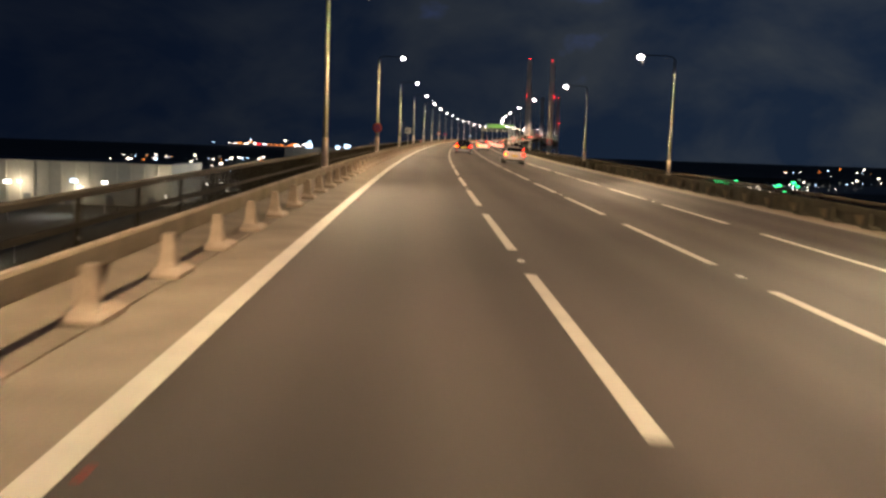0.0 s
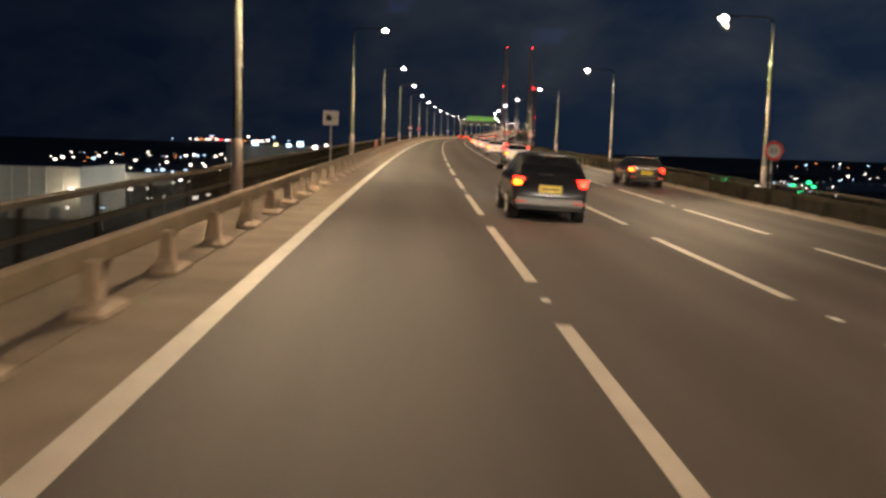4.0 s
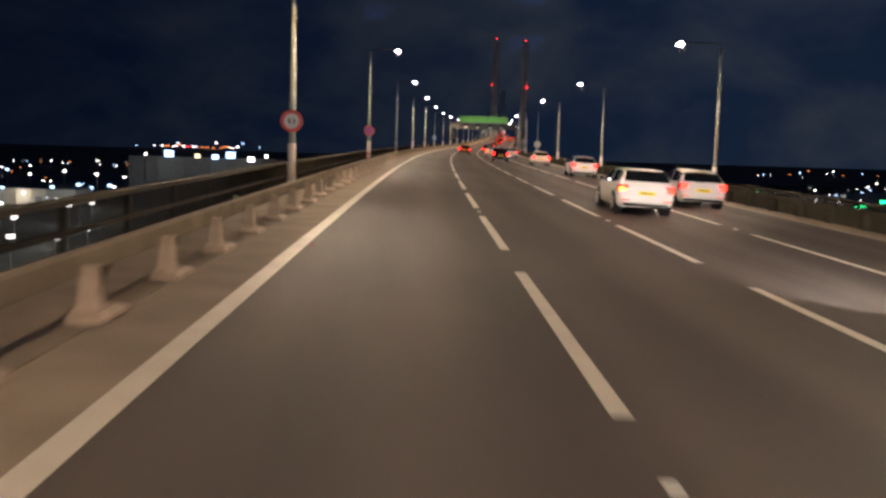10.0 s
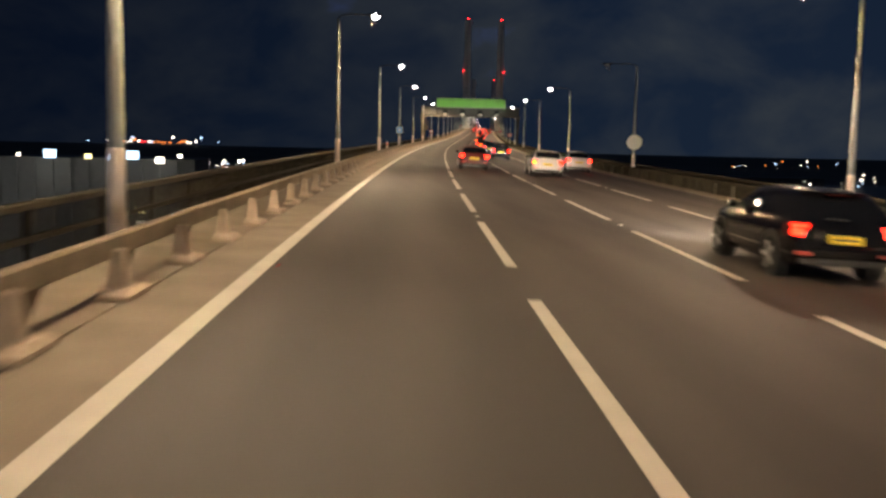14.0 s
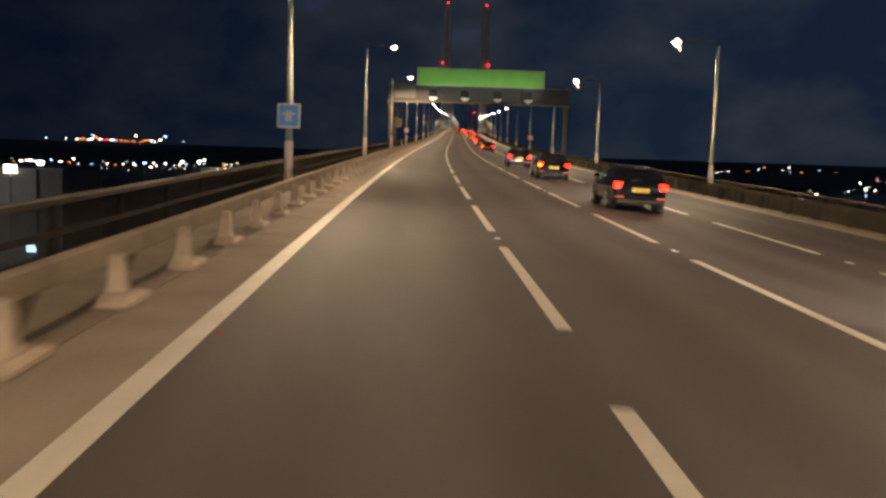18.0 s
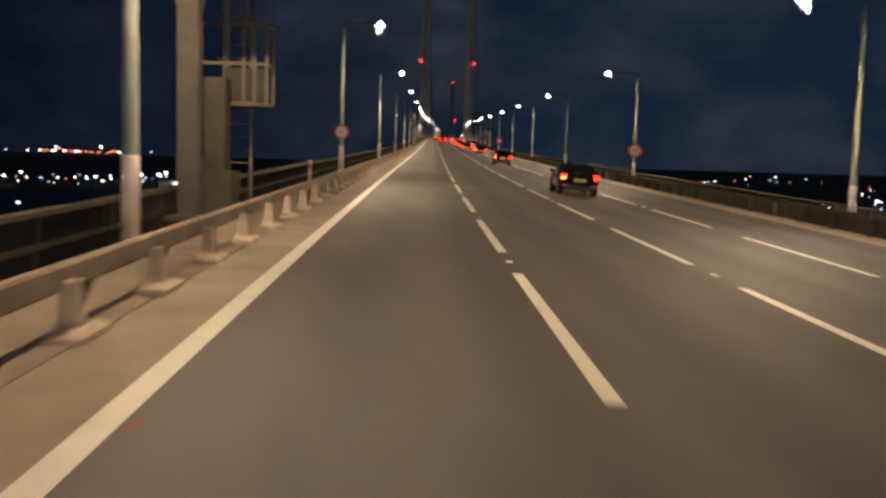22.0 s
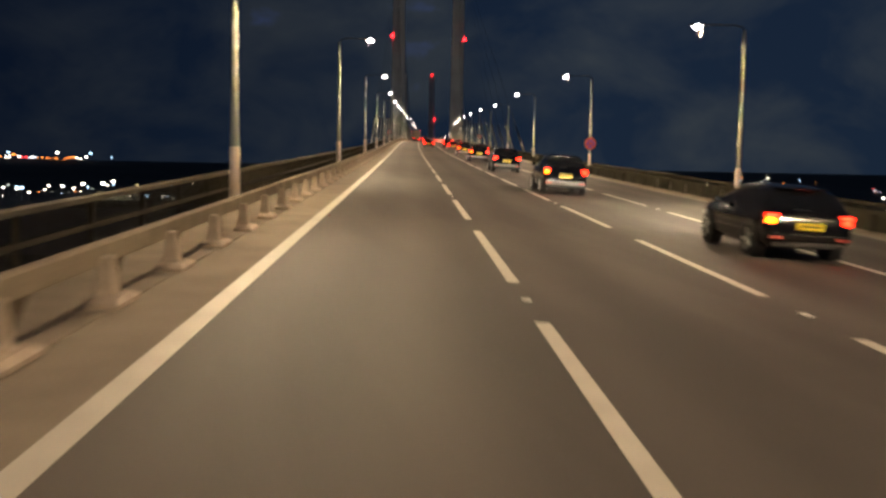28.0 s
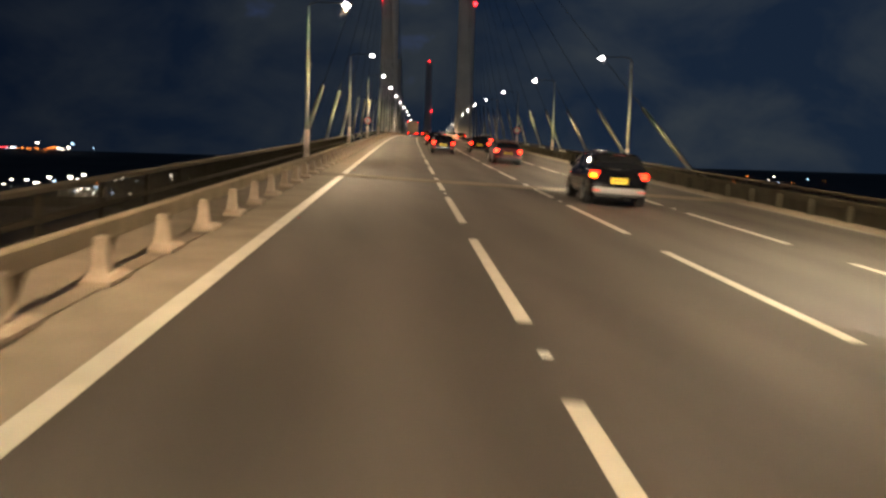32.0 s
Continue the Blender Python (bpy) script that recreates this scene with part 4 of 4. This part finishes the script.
def car(m, label, paint, lamps="red", kind="hatch", group="cars on the bridge"):
    """A modern rounded car seen mostly from behind; local y points ahead, the rear bumper stands at y = 0."""
    L, W, H = (4.34, 0.90, 1.46) if kind != "suv" else (4.34, 0.94, 1.64)
    e = empty("car", m, label, "car", group)
    belt = H * 0.655
    verts, sets = car_shell(kind, W, H)
    skin("body", verts, sets["body"], paint, e)
    for key, nm in (("side_window", "side_window"), ("side_window_l", "side_window"), ("rear_window", "rear_window"), ("windscreen", "windscreen")):
        skin(nm, verts, sets[key], M_GLASS, e, "dark tinted glass")
    part("spoiler", bx(-W * 0.6, W * 0.6, 0.42 if kind != "hatch" else 0.5, 0.72, H - 0.085, H - 0.045, 0.018), paint, e)
    for sx in (-1, 1):
        mir = part("mirror", bx(sx * (W + 0.08) - 0.09, sx * (W + 0.08) + 0.09, 2.62, 2.74, belt + 0.0, belt + 0.14, 0.04), paint, e)
        part("mirror_glass", bx(sx * (W + 0.08) - 0.07, sx * (W + 0.08) + 0.07, 2.612, 2.618, belt + 0.02, belt + 0.12), M_GLASS, mir)
        glow = M_BRAKE if lamps == "amber" and sx < 0 else (M_STOP if lamps == "stop" else M_TAIL)
        # tapered lens wrapping round the rear corner
        tb = bmesh.new()
        lo, hi = belt - 0.25, belt - 0.03
        rows = [[tb.verts.new((sx * x * W, y, z)) for x, y in ((0.60, 0.075 - 0.02 * (z < belt - 0.1)), (0.80, 0.02), (0.93, 0.05), (0.985, 0.16), (0.99, 0.34), (0.93, 0.34), (0.6, 0.2))] for z in (lo, belt - 0.14, hi)]
        for r0, r1 in zip(rows, rows[1:]):
            for k in range(7):
                tb.faces.new((r0[k], r0[(k + 1) % 7], r1[(k + 1) % 7], r1[k]))
        tb.faces.new(rows[0])
        tb.faces.new(list(reversed(rows[-1])))
        bmesh.ops.recalc_face_normals(tb, faces=tb.faces[:])
        tl = part("tail_light", tb, M_UNLIT, e, "dark red wraparound tail light lens")
        part("bulb", bx(sx * W * 0.82 - 0.13, sx * W * 0.82 + 0.13, 0.0, 0.1, belt - 0.11, belt - 0.045, 0.025), M_TAIL if glow is M_BRAKE else glow, tl, "glowing red light")
        part("bulb", bx(sx * W * 0.84 - 0.11, sx * W * 0.84 + 0.09, -0.002, 0.1, belt - 0.235, belt - 0.12, 0.035), glow, tl, "glowing lower light")
        part("headlight", bx(sx * W * 0.66 - 0.17, sx * W * 0.66 + 0.17, L - 0.32, L - 0.06, 0.56, 0.68, 0.04), M_RIM, e, "headlight in the nose")
        part("reflector", bx(sx * W * 0.74 - 0.13, sx * W * 0.74 + 0.13, -0.028, 0.02, 0.43, 0.475, 0.008), M_SIGNRED, e)
        part("door_handle", bx(sx * W * 0.985 - 0.012, sx * W * 0.985 + 0.012, 1.75, 1.93, belt - 0.13, belt - 0.1, 0.006), paint, e)
        for y in (0.80, L - 0.86):
            part("wheel_arch", tube(bmesh.new(), [(sx * (W - 0.24), y, 0.35), (sx * (W + 0.002), y, 0.35)], 0.385, 24), M_BLACK, e, "black wheel arch")
            wh = part("wheel", tube(bmesh.new(), [(sx * (W - 0.19), y, 0.325), (sx * (W - 0.16), y, 0.325), (sx * (W - 0.015), y, 0.325), (sx * (W + 0.012), y, 0.325)], [0.28, 0.325, 0.325, 0.29], 24), M_TYRE, e, "black tyre")
            part("rim", tube(bmesh.new(), [(sx * (W - 0.01), y, 0.325), (sx * (W + 0.014), y, 0.325)], [0.235, 0.225], 20), M_BLACK, wh, "dark rim well")
            sp = bmesh.new()
            for k in range(5):
                a = 2 * math.pi * k / 5
                tube(sp, [(sx * (W + 0.016), y, 0.325), (sx * (W + 0.016), y + 0.22 * math.cos(a), 0.325 + 0.22 * math.sin(a))], [0.03, 0.042], 6)
            part("spokes", sp, M_RIM, wh, "silver alloy spokes")
    part("bumper", bx(-W * 0.86, W * 0.86, -0.022, 0.1, 0.36, 0.56, 0.05), paint if kind != "suv" else M_SKID, e, "" if kind != "suv" else "pale skid plate bumper")
    part("valance", bx(-W * 0.8, W * 0.8, -0.026, 0.12, 0.27, 0.37, 0.025), M_BLACK, e, "black lower valance")
    pl = part("number_plate", bx(-0.27, 0.27, -0.016, 0.03, 0.62 if kind != "suv" else 0.68, 0.75 if kind != "suv" else 0.86), M_PLATE, e, "yellow rear number plate")
    zc = 0.685 if kind != "suv" else 0.77
    part("plate_bar", bx(-0.2, 0.2, -0.020, -0.017, zc - 0.015, zc + 0.015), M_DARKSTEEL, pl)
    part("wiper", bx(-0.3, 0.05, 0.11, 0.13, belt + 0.03, belt + 0.05), M_BLACK, e)
    part("high_light", bx(-0.18, 0.18, 0.40 if kind != "hatch" else 0.485, 0.5, H - 0.10, H - 0.08), M_UNLIT, e, "thin unlit high brake light")
    return e


def headlight_beams(m, W=0.9, L=4.34):
    for sx in (-1, 1):
        li = bpy.data.lights.new("headlight_beam", "SPOT")
        li.spot_size, li.spot_blend, li.shadow_soft_size, li.energy, li.color = radians(46), 1.0, 0.06, 4200.0, (1.0, 0.90, 0.76)
        new("headlight_beam", li).matrix_basis = m @ look((sx * W * 0.66, L + 0.12, 0.64), (sx * W * 0.66, L + 14.0, -0.3))


M_SKID = mat("dull_silver_plastic", (0.30, 0.29, 0.28), 0.5, 0.3, var=0.12, scale=8, bump=0)
M_WHITECAR = mat("white_car_paint", (0.72, 0.71, 0.68), 0.3, var=0.04, scale=3, bump=0, coat=0.8)
M_BLACKCAR = mat("black_car_paint", (0.005, 0.005, 0.006), 0.13, var=0.1, scale=3, bump=0, coat=0.2, alpha_spec=0.4)
M_DARKCAR = mat("grey_car_paint", (0.014, 0.014, 0.016), 0.2, 0.1, var=0.1, scale=3, bump=0, coat=0.3)
M_SILVERCAR = mat("silver_car_paint", (0.35, 0.35, 0.35), 0.32, 0.6, var=0.06, scale=3, bump=0, coat=0.6)
M_REDCAR = mat("red_car_paint", (0.085, 0.010, 0.010), 0.3, var=0.06, scale=3, bump=0, coat=0.6)
cars = {}
for s, u, label, paint, lamps, suv in (
        (71.0, 3.2, "dark compact off-roader with glowing red and amber lights", M_DARKCAR, "amber", True),
        (94.5, 11.0, "dark car with amber indicator in the outer lane", M_DARKCAR, "amber", False),
        (41.2, 7.1, "white estate car with dark windows, amber indicator", M_WHITECAR, "amber", False),
        (116.4, 6.7, "white estate car with amber indicator and red lights", M_WHITECAR, "amber", False),
        (142.5, 6.8, "white estate car, amber indicator, close to the lane line", M_WHITECAR, "amber", False),
        (166.6, 6.95, "white estate car with amber indicator in the third lane", M_WHITECAR, "amber", False),
        (188.6, 6.9, "white estate car following the others, amber indicator", M_WHITECAR, "amber", False),
        (211.5, 7.0, "white estate car in the queue, amber indicator", M_WHITECAR, "amber", False),
        (155.2, 10.4, "white hatchback with dark rear window in the outer lane", M_WHITECAR, "stop", False),
        (185.0, 9.9, "white hatchback, red lights, crossing into the outer lane", M_WHITECAR, "stop", False),
        (217.6, 10.5, "white hatchback in the outer lane with red lights", M_WHITECAR, "stop", False),
        (247.4, 10.6, "white hatchback in the outer lane, braking", M_WHITECAR, "stop", False),
        (279.6, 10.8, "white hatchback in the outer lane, red lights", M_WHITECAR, "stop", False),
        (284.4, 6.9, "black hatchback with yellow plate close behind a white car", M_BLACKCAR, "red", False),
        (328.0, 3.2, "dark red hatchback with bright tail lights", M_REDCAR, "stop", False),
        (324.0, 7.2, "white car braking with amber indicator in lane three", M_WHITECAR, "amber", False),
        (335.5, 10.7, "white hatchback in the outer lane beyond the others", M_WHITECAR, "stop", False),
        (363.6, 7.1, "black hatchback with a yellow rear plate", M_BLACKCAR, "red", False),
        (389.8, 7.1, "black hatchback, red lights, yellow plate", M_BLACKCAR, "red", False),
        (412.2, 7.2, "black hatchback with amber indicator before the gantry", M_BLACKCAR, "amber", False),
        (432.6, 7.1, "black hatchback close to the gantry, red lights", M_BLACKCAR, "red", False),
        (490.4, 7.2, "black hatchback past the gantry, red lights", M_BLACKCAR, "amber", False),
        (542.4, 7.5, "black hatchback with amber and red lights", M_BLACKCAR, "amber", False),
        (597.0, 7.9, "black hatchback with bright amber lights", M_BLACKCAR, "amber", False),
        (618.3, 6.6, "black off-roader with yellow plate and silver bumper", M_BLACKCAR, "amber", True),
        (643.5, 6.7, "black off-roader with yellow plate, red lights on", M_BLACKCAR, "red", True),
        (671.1, 6.85, "black off-roader with pale lower bumper, red lights", M_BLACKCAR, "amber", True),
        (715.0, 10.4, "dark car braking on the bridge approach", M_DARKCAR, "stop", False),
        (728.0, 6.9, "red car braking on the bridge approach", M_REDCAR, "stop", False),
        (752.0, 6.9, "dark car braking in the third lane", M_DARKCAR, "stop", False),
        (696.2, 6.9, "black compact off-roader with yellow plate and pale bumper", M_BLACKCAR, "amber", True),
        (742.0, 3.3, "dark hatchback braking, bright red lights", M_DARKCAR, "stop", False),
        (768.0, 3.3, "dark car far ahead with red tail lights", M_DARKCAR, "stop", False),
        (790.0, 10.4, "silver car far ahead with red tail lights", M_SILVERCAR, "stop", False),
        (812.0, 6.9, "white car far ahead with red tail lights", M_WHITECAR, "stop", False),
        (845.0, 3.3, "red car far ahead with red tail lights", M_REDCAR, "stop", False),
        (858.0, 10.4, "dark car far ahead with amber indicator", M_DARKCAR, "amber", False),
        (880.0, 6.9, "silver car far ahead with red tail lights", M_SILVERCAR, "stop", False),
        (935.0, 3.3, "white car far ahead with red tail lights", M_WHITECAR, "stop", False),
        (960.0, 6.9, "dark car far ahead with red tail lights", M_DARKCAR, "stop", False)):
    m = rm(s, u, 0.012)
    kind = "suv" if suv else ("estate" if paint is M_WHITECAR and u < 8 else "hatch")
    key = (kind, paint.name, lamps)
    if key in cars:
        copy_thing(cars[key], m)["label"] = label
    else:
        cars[key] = car(m, label, paint, lamps, kind)
    if s < 700:
        headlight_beams(m)


def lorry(m):
    e = empty("lorry", m, "box lorry with a row of red tail lights far ahead", "lorry")
    part("box_body", bx(-1.25, 1.25, 0, 8.5, 1.0, 3.7, 0.04), M_DARKCLAD, e)
    part("chassis", bx(-0.5, 0.5, 0.3, 10.5, 0.55, 1.0), M_DARKSTEEL, e)
    part("cab", bx(-1.2, 1.2, 8.8, 10.9, 0.6, 3.0, 0.12), M_REDCAR, e)
    part("bumper", bx(-1.2, 1.2, -0.08, 0.05, 0.5, 0.68), M_BLACK, e)
    for sx in (-1, 1):
        part("tail_light", bx(sx * 0.98 - 0.2, sx * 0.98 + 0.2, -0.09, -0.02, 0.72, 0.9), M_TAIL, e)
        part("marker_light", bx(sx * 1.1 - 0.08, sx * 1.1 + 0.08, -0.03, 0.02, 3.45, 3.6), M_TAIL, e)
        for y in (1.3, 2.5, 9.5):
            part("wheel", tube(bmesh.new(), [(sx * 0.85, y, 0.5), (sx * 1.18, y, 0.5)], 0.5, 20), M_TYRE, e)
    return e


lorry(rm(905.0, 0.0, 0.012))


# ---- the land below: buildings and lights ----
M_FLOOD = mat("flood_white", (0.9, 0.9, 0.9), 0.3, var=0, emit=(1.0, 0.93, 0.82), power=8.0)
M_FLOODB = mat("flood_cool", (0.9, 0.9, 0.9), 0.3, var=0, emit=(0.42, 0.68, 1.0), power=5.0)
M_FLOODO = mat("flood_amber", (0.9, 0.6, 0.3), 0.3, var=0, emit=(1.0, 0.27, 0.04), power=3.0)
M_FLOODR = mat("flood_red", (0.9, 0.3, 0.3), 0.3, var=0, emit=(1.0, 0.035, 0.04), power=5.0)
M_FLOODY = mat("flood_pale_yellow", (0.9, 0.9, 0.6), 0.3, var=0, emit=(1.0, 0.86, 0.42), power=3.0)
M_DIM = mat("dim_grey_lamp", (0.9, 0.9, 0.9), 0.3, var=0, emit=(0.75, 0.85, 0.7), power=0.35)
M_FLOODG = mat("flood_green", (0.2, 0.9, 0.4), 0.3, var=0, emit=(0.012, 0.9, 0.26), power=5.0)


def ground_at(x, y):
    return Vector((x, y, land(x, y) - 0.2))


def warehouse(x0, x1, y0, y1, h, wall, label, bay=6.0, lamps=()):
    e = empty("warehouse", Matrix.Translation((0, 0, GROUND_Z)), label, "building", "buildings")
    n = max(2, int((x1 - x0) / bay))
    part("wall", bx(x0, x1, y0, y1, 0, h - 0.4), wall, e)
    part("roof", bx(x0 - 0.5, x1 + 0.5, y0 - 0.5, y1 + 0.5, h - 0.4, h, 0.1), M_ROOF, e)
    for i in range(n + 1):
        x = x0 + (x1 - x0) * i / n
        part("rib", bx(x - 0.35, x + 0.35, y0 - 0.9, y0 - 0.02, 0, h - 0.42), wall, e)
    for i in range(1, n, 3):
        x = x0 + (x1 - x0) * (i + 0.5) / n
        part("loading_door", bx(x - 2.0, x + 2.0, y0 - 0.1, y0 - 0.03, 0, 5.0), M_SIGNBACK, e)
    for x, z, p in lamps:
        w = part("wall_lamp", bx(x - 0.8, x + 0.8, y0 - 0.9, y0 - 0.3, z - 0.3, z + 0.3, 0.1), M_FLOOD, e, "bright wall lamp")
        li = bpy.data.lights.new("wall_wash", "POINT")
        li.energy, li.color, li.shadow_soft_size = p, (1.0, 0.9, 0.7), 0.6
        new("wall_wash", li).location = (x, y0 - 6.0, GROUND_Z + z - 1.0)
    return e




warehouse(-330, -118, 584, 660, 22.5, M_CLAD, "long pale warehouse with wall lamps and loading doors", 7.0, ((-196, 11.0, 3000), (-165, 9.0, 2200), (-238, 12, 3000), (-121.5, 13, 2500)))
block = warehouse(-72, -15, 690, 735, 33.5, M_DARKCLAD, "dark tall industrial block with floodlights along its roof", 5.0)
for x, z, head, size, power in ((-66, 34.2, M_FLOOD, 0.9, 0), (-57, 34.6, M_FLOODB, 3.4, 1100), (-46, 34.0, M_FLOODY, 2.0, 0), (-39, 33.8, M_FLOODB, 2.4, 700), (-33, 34.6, M_FLOODB, 3.4, 0), (-25, 33.2, M_FLOOD, 2.4, 700), (-19, 34.6, M_FLOOD, 1.3, 0), (-31.0, 18.0, M_FLOODY, 2.6, 900), (-30.8, 13.6, M_DIM, 2.6, 0), (-21.0, 16.4, M_FLOODB, 1.8, 400)):
    part("floodlight", bx(x - size / 2, x + size / 2, 689.0, 689.7, z - size * 0.35, z + size * 0.35, 0.1), head, block, "glowing floodlight")
    if power:
        li = bpy.data.lights.new("roof_flood", "POINT")
        li.energy, li.color, li.shadow_soft_size = power, (0.95, 0.95, 0.85), 0.6
        new("roof_flood", li).location = (x, 682.0, GROUND_Z + z - 4)
warehouse(-210, -150, 900, 940, 10, M_CLAD, "low pale shed among yard lights", 8.0, ((-180, 7, 2500),))
warehouse(-70, -30, 1722, 1745, 9, M_CLAD, "small pale building on the far river bank", 8.0, ((-50, 7, 1500),))
warehouse(460, 640, 1480, 1530, 12, M_DARKCLAD, "low dark retail shed on the other side", 8.0)


def mast(x, y, h, head, size, label):
    e = empty("lamp_mast", Matrix.Translation(ground_at(x, y)), label, "lamp mast", "far lights")
    part("pole", tube(bmesh.new(), [(0, 0, 0), (0, 0, h)], 0.15, 6), M_STEEL, e)
    part("lamp", bx(-size / 2, size / 2, -size / 3, size / 3, h, h + size * 0.5, size * 0.1), head, e, "glowing lamp head")
    return e


rng = random.Random(4)


def spread(x0, y0, x1, y1, count, h, heads, size, label, jitter=6.0, vary=0.42):
    made = {}
    for i in range(count):
        f = (i + 0.5) / count
        head, sz = heads[i % len(heads)], size
        x, y = x0 + (x1 - x0) * f + rng.uniform(-jitter, jitter), y0 + (y1 - y0) * f + rng.uniform(-jitter, jitter)
        key = head.name
        if key in made:
            copy_thing(made[key], Matrix.Translation(ground_at(x, y)) @ Matrix.Scale(min(1.7, max(0.45, rng.lognormvariate(0.0, vary))), 4))
        else:
            made[key] = mast(x, y, h, head, sz, label)


# the far terminal: a long row of amber and white floods near the horizon
spread(-600, 3600, -350, 3640, 24, 11, (M_FLOOD, M_FLOODO, M_FLOODO, M_FLOOD, M_FLOOD, M_FLOODO, M_FLOOD, M_FLOODR, M_FLOODR, M_FLOOD, M_FLOODB, M_FLOODO, M_FLOODO, M_FLOODO, M_FLOODO, M_FLOODO, M_FLOODO, M_FLOODO, M_FLOODO, M_FLOODO, M_FLOODO, M_FLOOD, M_FLOOD, M_FLOOD), 6.0, "distant flood mast of a river terminal", 4, 0.16)
spread(-640, 3300, -250, 3500, 7, 15, (M_FLOODB, M_FLOOD, M_FLOODB), 4.2, "distant cool white flood mast", 18)
# far bank lights
spread(-240, 1830, -50, 1800, 24, 6, (M_FLOOD, M_DIM, M_FLOODB, M_DIM, M_FLOOD, M_FLOODO), 2.0, "white lamp on the far river bank", 8)
spread(-520, 1900, -230, 1820, 24, 7, (M_FLOOD, M_DIM, M_FLOODB, M_FLOODO, M_DIM, M_FLOOD), 2.0, "pale quay lamp on the far river bank", 12)
spread(-330, 1720, -120, 1690, 12, 7, (M_FLOOD, M_FLOODB, M_FLOOD), 2.2, "small lamp near the far water's edge", 14)
spread(-60, 1700, 10, 1640, 9, 6, (M_FLOOD, M_FLOODB), 1.8, "white lamp on the far river bank", 9)
spread(-160, 1950, -90, 1925, 7, 6, (M_FLOOD, M_FLOODB, M_FLOOD), 2.8, "white lamp of the far river terminal", 10)
spread(-95, 2020, 20, 2180, 12, 6, (M_FLOOD, M_FLOODB, M_FLOOD, M_FLOODY), 2.6, "white lamp of the far river terminal", 22)
spread(30, 2250, 110, 2330, 4, 6, (M_FLOOD, M_FLOODB), 2.4, "white lamp of the far river terminal", 16)
# yards
spread(-260, 760, -80, 1000, 12, 7, (M_FLOOD, M_FLOODB, M_FLOOD), 1.1, "white yard lamp on a slim mast", 22)
spread(-420, 1500, -130, 1080, 12, 8, (M_FLOOD, M_FLOODO, M_FLOOD), 1.6, "yard lamp on a slim mast", 30)
spread(-100, 311, -70, 360, 3, 8, (M_FLOOD,), 0.8, "white street lamp below the viaduct", 6)
spread(-300, 690, -110, 900, 12, 12, (M_FLOOD, M_FLOODB, M_FLOODB, M_FLOOD), 2.1, "bright yard lamp among sheds", 25)
spread(-210, 440, -85, 560, 7, 9, (M_FLOODB, M_FLOOD, M_FLOOD), 1.5, "cool white yard lamp near the viaduct", 14)
spread(-330, 1050, -60, 1120, 18, 9, (M_FLOOD, M_FLOODB, M_FLOOD, M_FLOOD), 1.6, "small quay lamp by the river", 22)
for x, y, h in ((-151, 724, 10), (-139, 740, 10), (-88, 579, 10), (-83, 585, 10), (-70, 583, 10), (-110, 910, 12), (-112, 646, 10), (-106, 658, 10), (-108, 752, 11), (-104, 757, 10), (-112, 749, 9), (-69, 614, 10), (-74, 610, 9), (-64, 273, 10)):
    mast(x, y, h, M_FLOOD, 1.9, "bright white flood mast beside the sheds")
for x, y, h in ((-158, 772, 11), (-152, 762, 10), (-195, 847, 11), (-143, 956, 10), (-156, 930, 11), (-150, 936, 9)):
    mast(x, y, h, M_FLOODB, 2.6, "cool bluish flood mast among the yards")
# pools of yard light on the ground
for x, y, h in ((-158, 772, 10), (-108, 750, 10), (-92, 652, 9), (-76, 600, 9), (-66, 276, 9), (-156, 930, 10), (-70, 470, 9), (-250, 735, 11), (-185, 800, 11), (-125, 870, 11), (-150, 505, 9), (-95, 330, 8)):
    li = bpy.data.lights.new("yard_light", "POINT")
    li.energy, li.color, li.shadow_soft_size = 15000.0, (0.92, 0.95, 0.92), 0.5
    new("yard_light", li).location = ground_at(x, y) + Vector((0, 0, h))
# the other side
spread(170, 640, 330, 1000, 22, 6, (M_FLOOD, M_DIM, M_FLOODB, M_FLOOD, M_DIM, M_FLOODO), 1.3, "small white lamp in the yards beside the viaduct", 24)
spread(330, 900, 560, 1400, 22, 7, (M_FLOOD, M_DIM, M_FLOOD, M_FLOODB, M_DIM, M_FLOOD), 1.7, "small street lamp in the low town", 34)
spread(274, 768, 297, 768, 7, 16, (M_FLOODG,), 2.4, "green lamp of a tall canopy", 0.5, 0.15)
spread(325, 1057, 351, 1057, 6, 13, (M_FLOODG,), 2.6, "green lamp of a petrol station canopy", 0.8, 0.15)
spread(360, 1056, 900, 1750, 18, 7, (M_FLOOD, M_FLOOD, M_DIM, M_FLOODB), 1.6, "white lamp in the town beyond the river wall", 60)
spread(1000, 2500, 1500, 2950, 14, 10, (M_FLOOD, M_FLOODO, M_FLOODB), 2.4, "faint far town lamp", 60)
spread(1160, 2150, 1260, 2280, 8, 7, (M_FLOOD, M_FLOODR, M_FLOODB), 1.2, "far lamp by the water", 20)
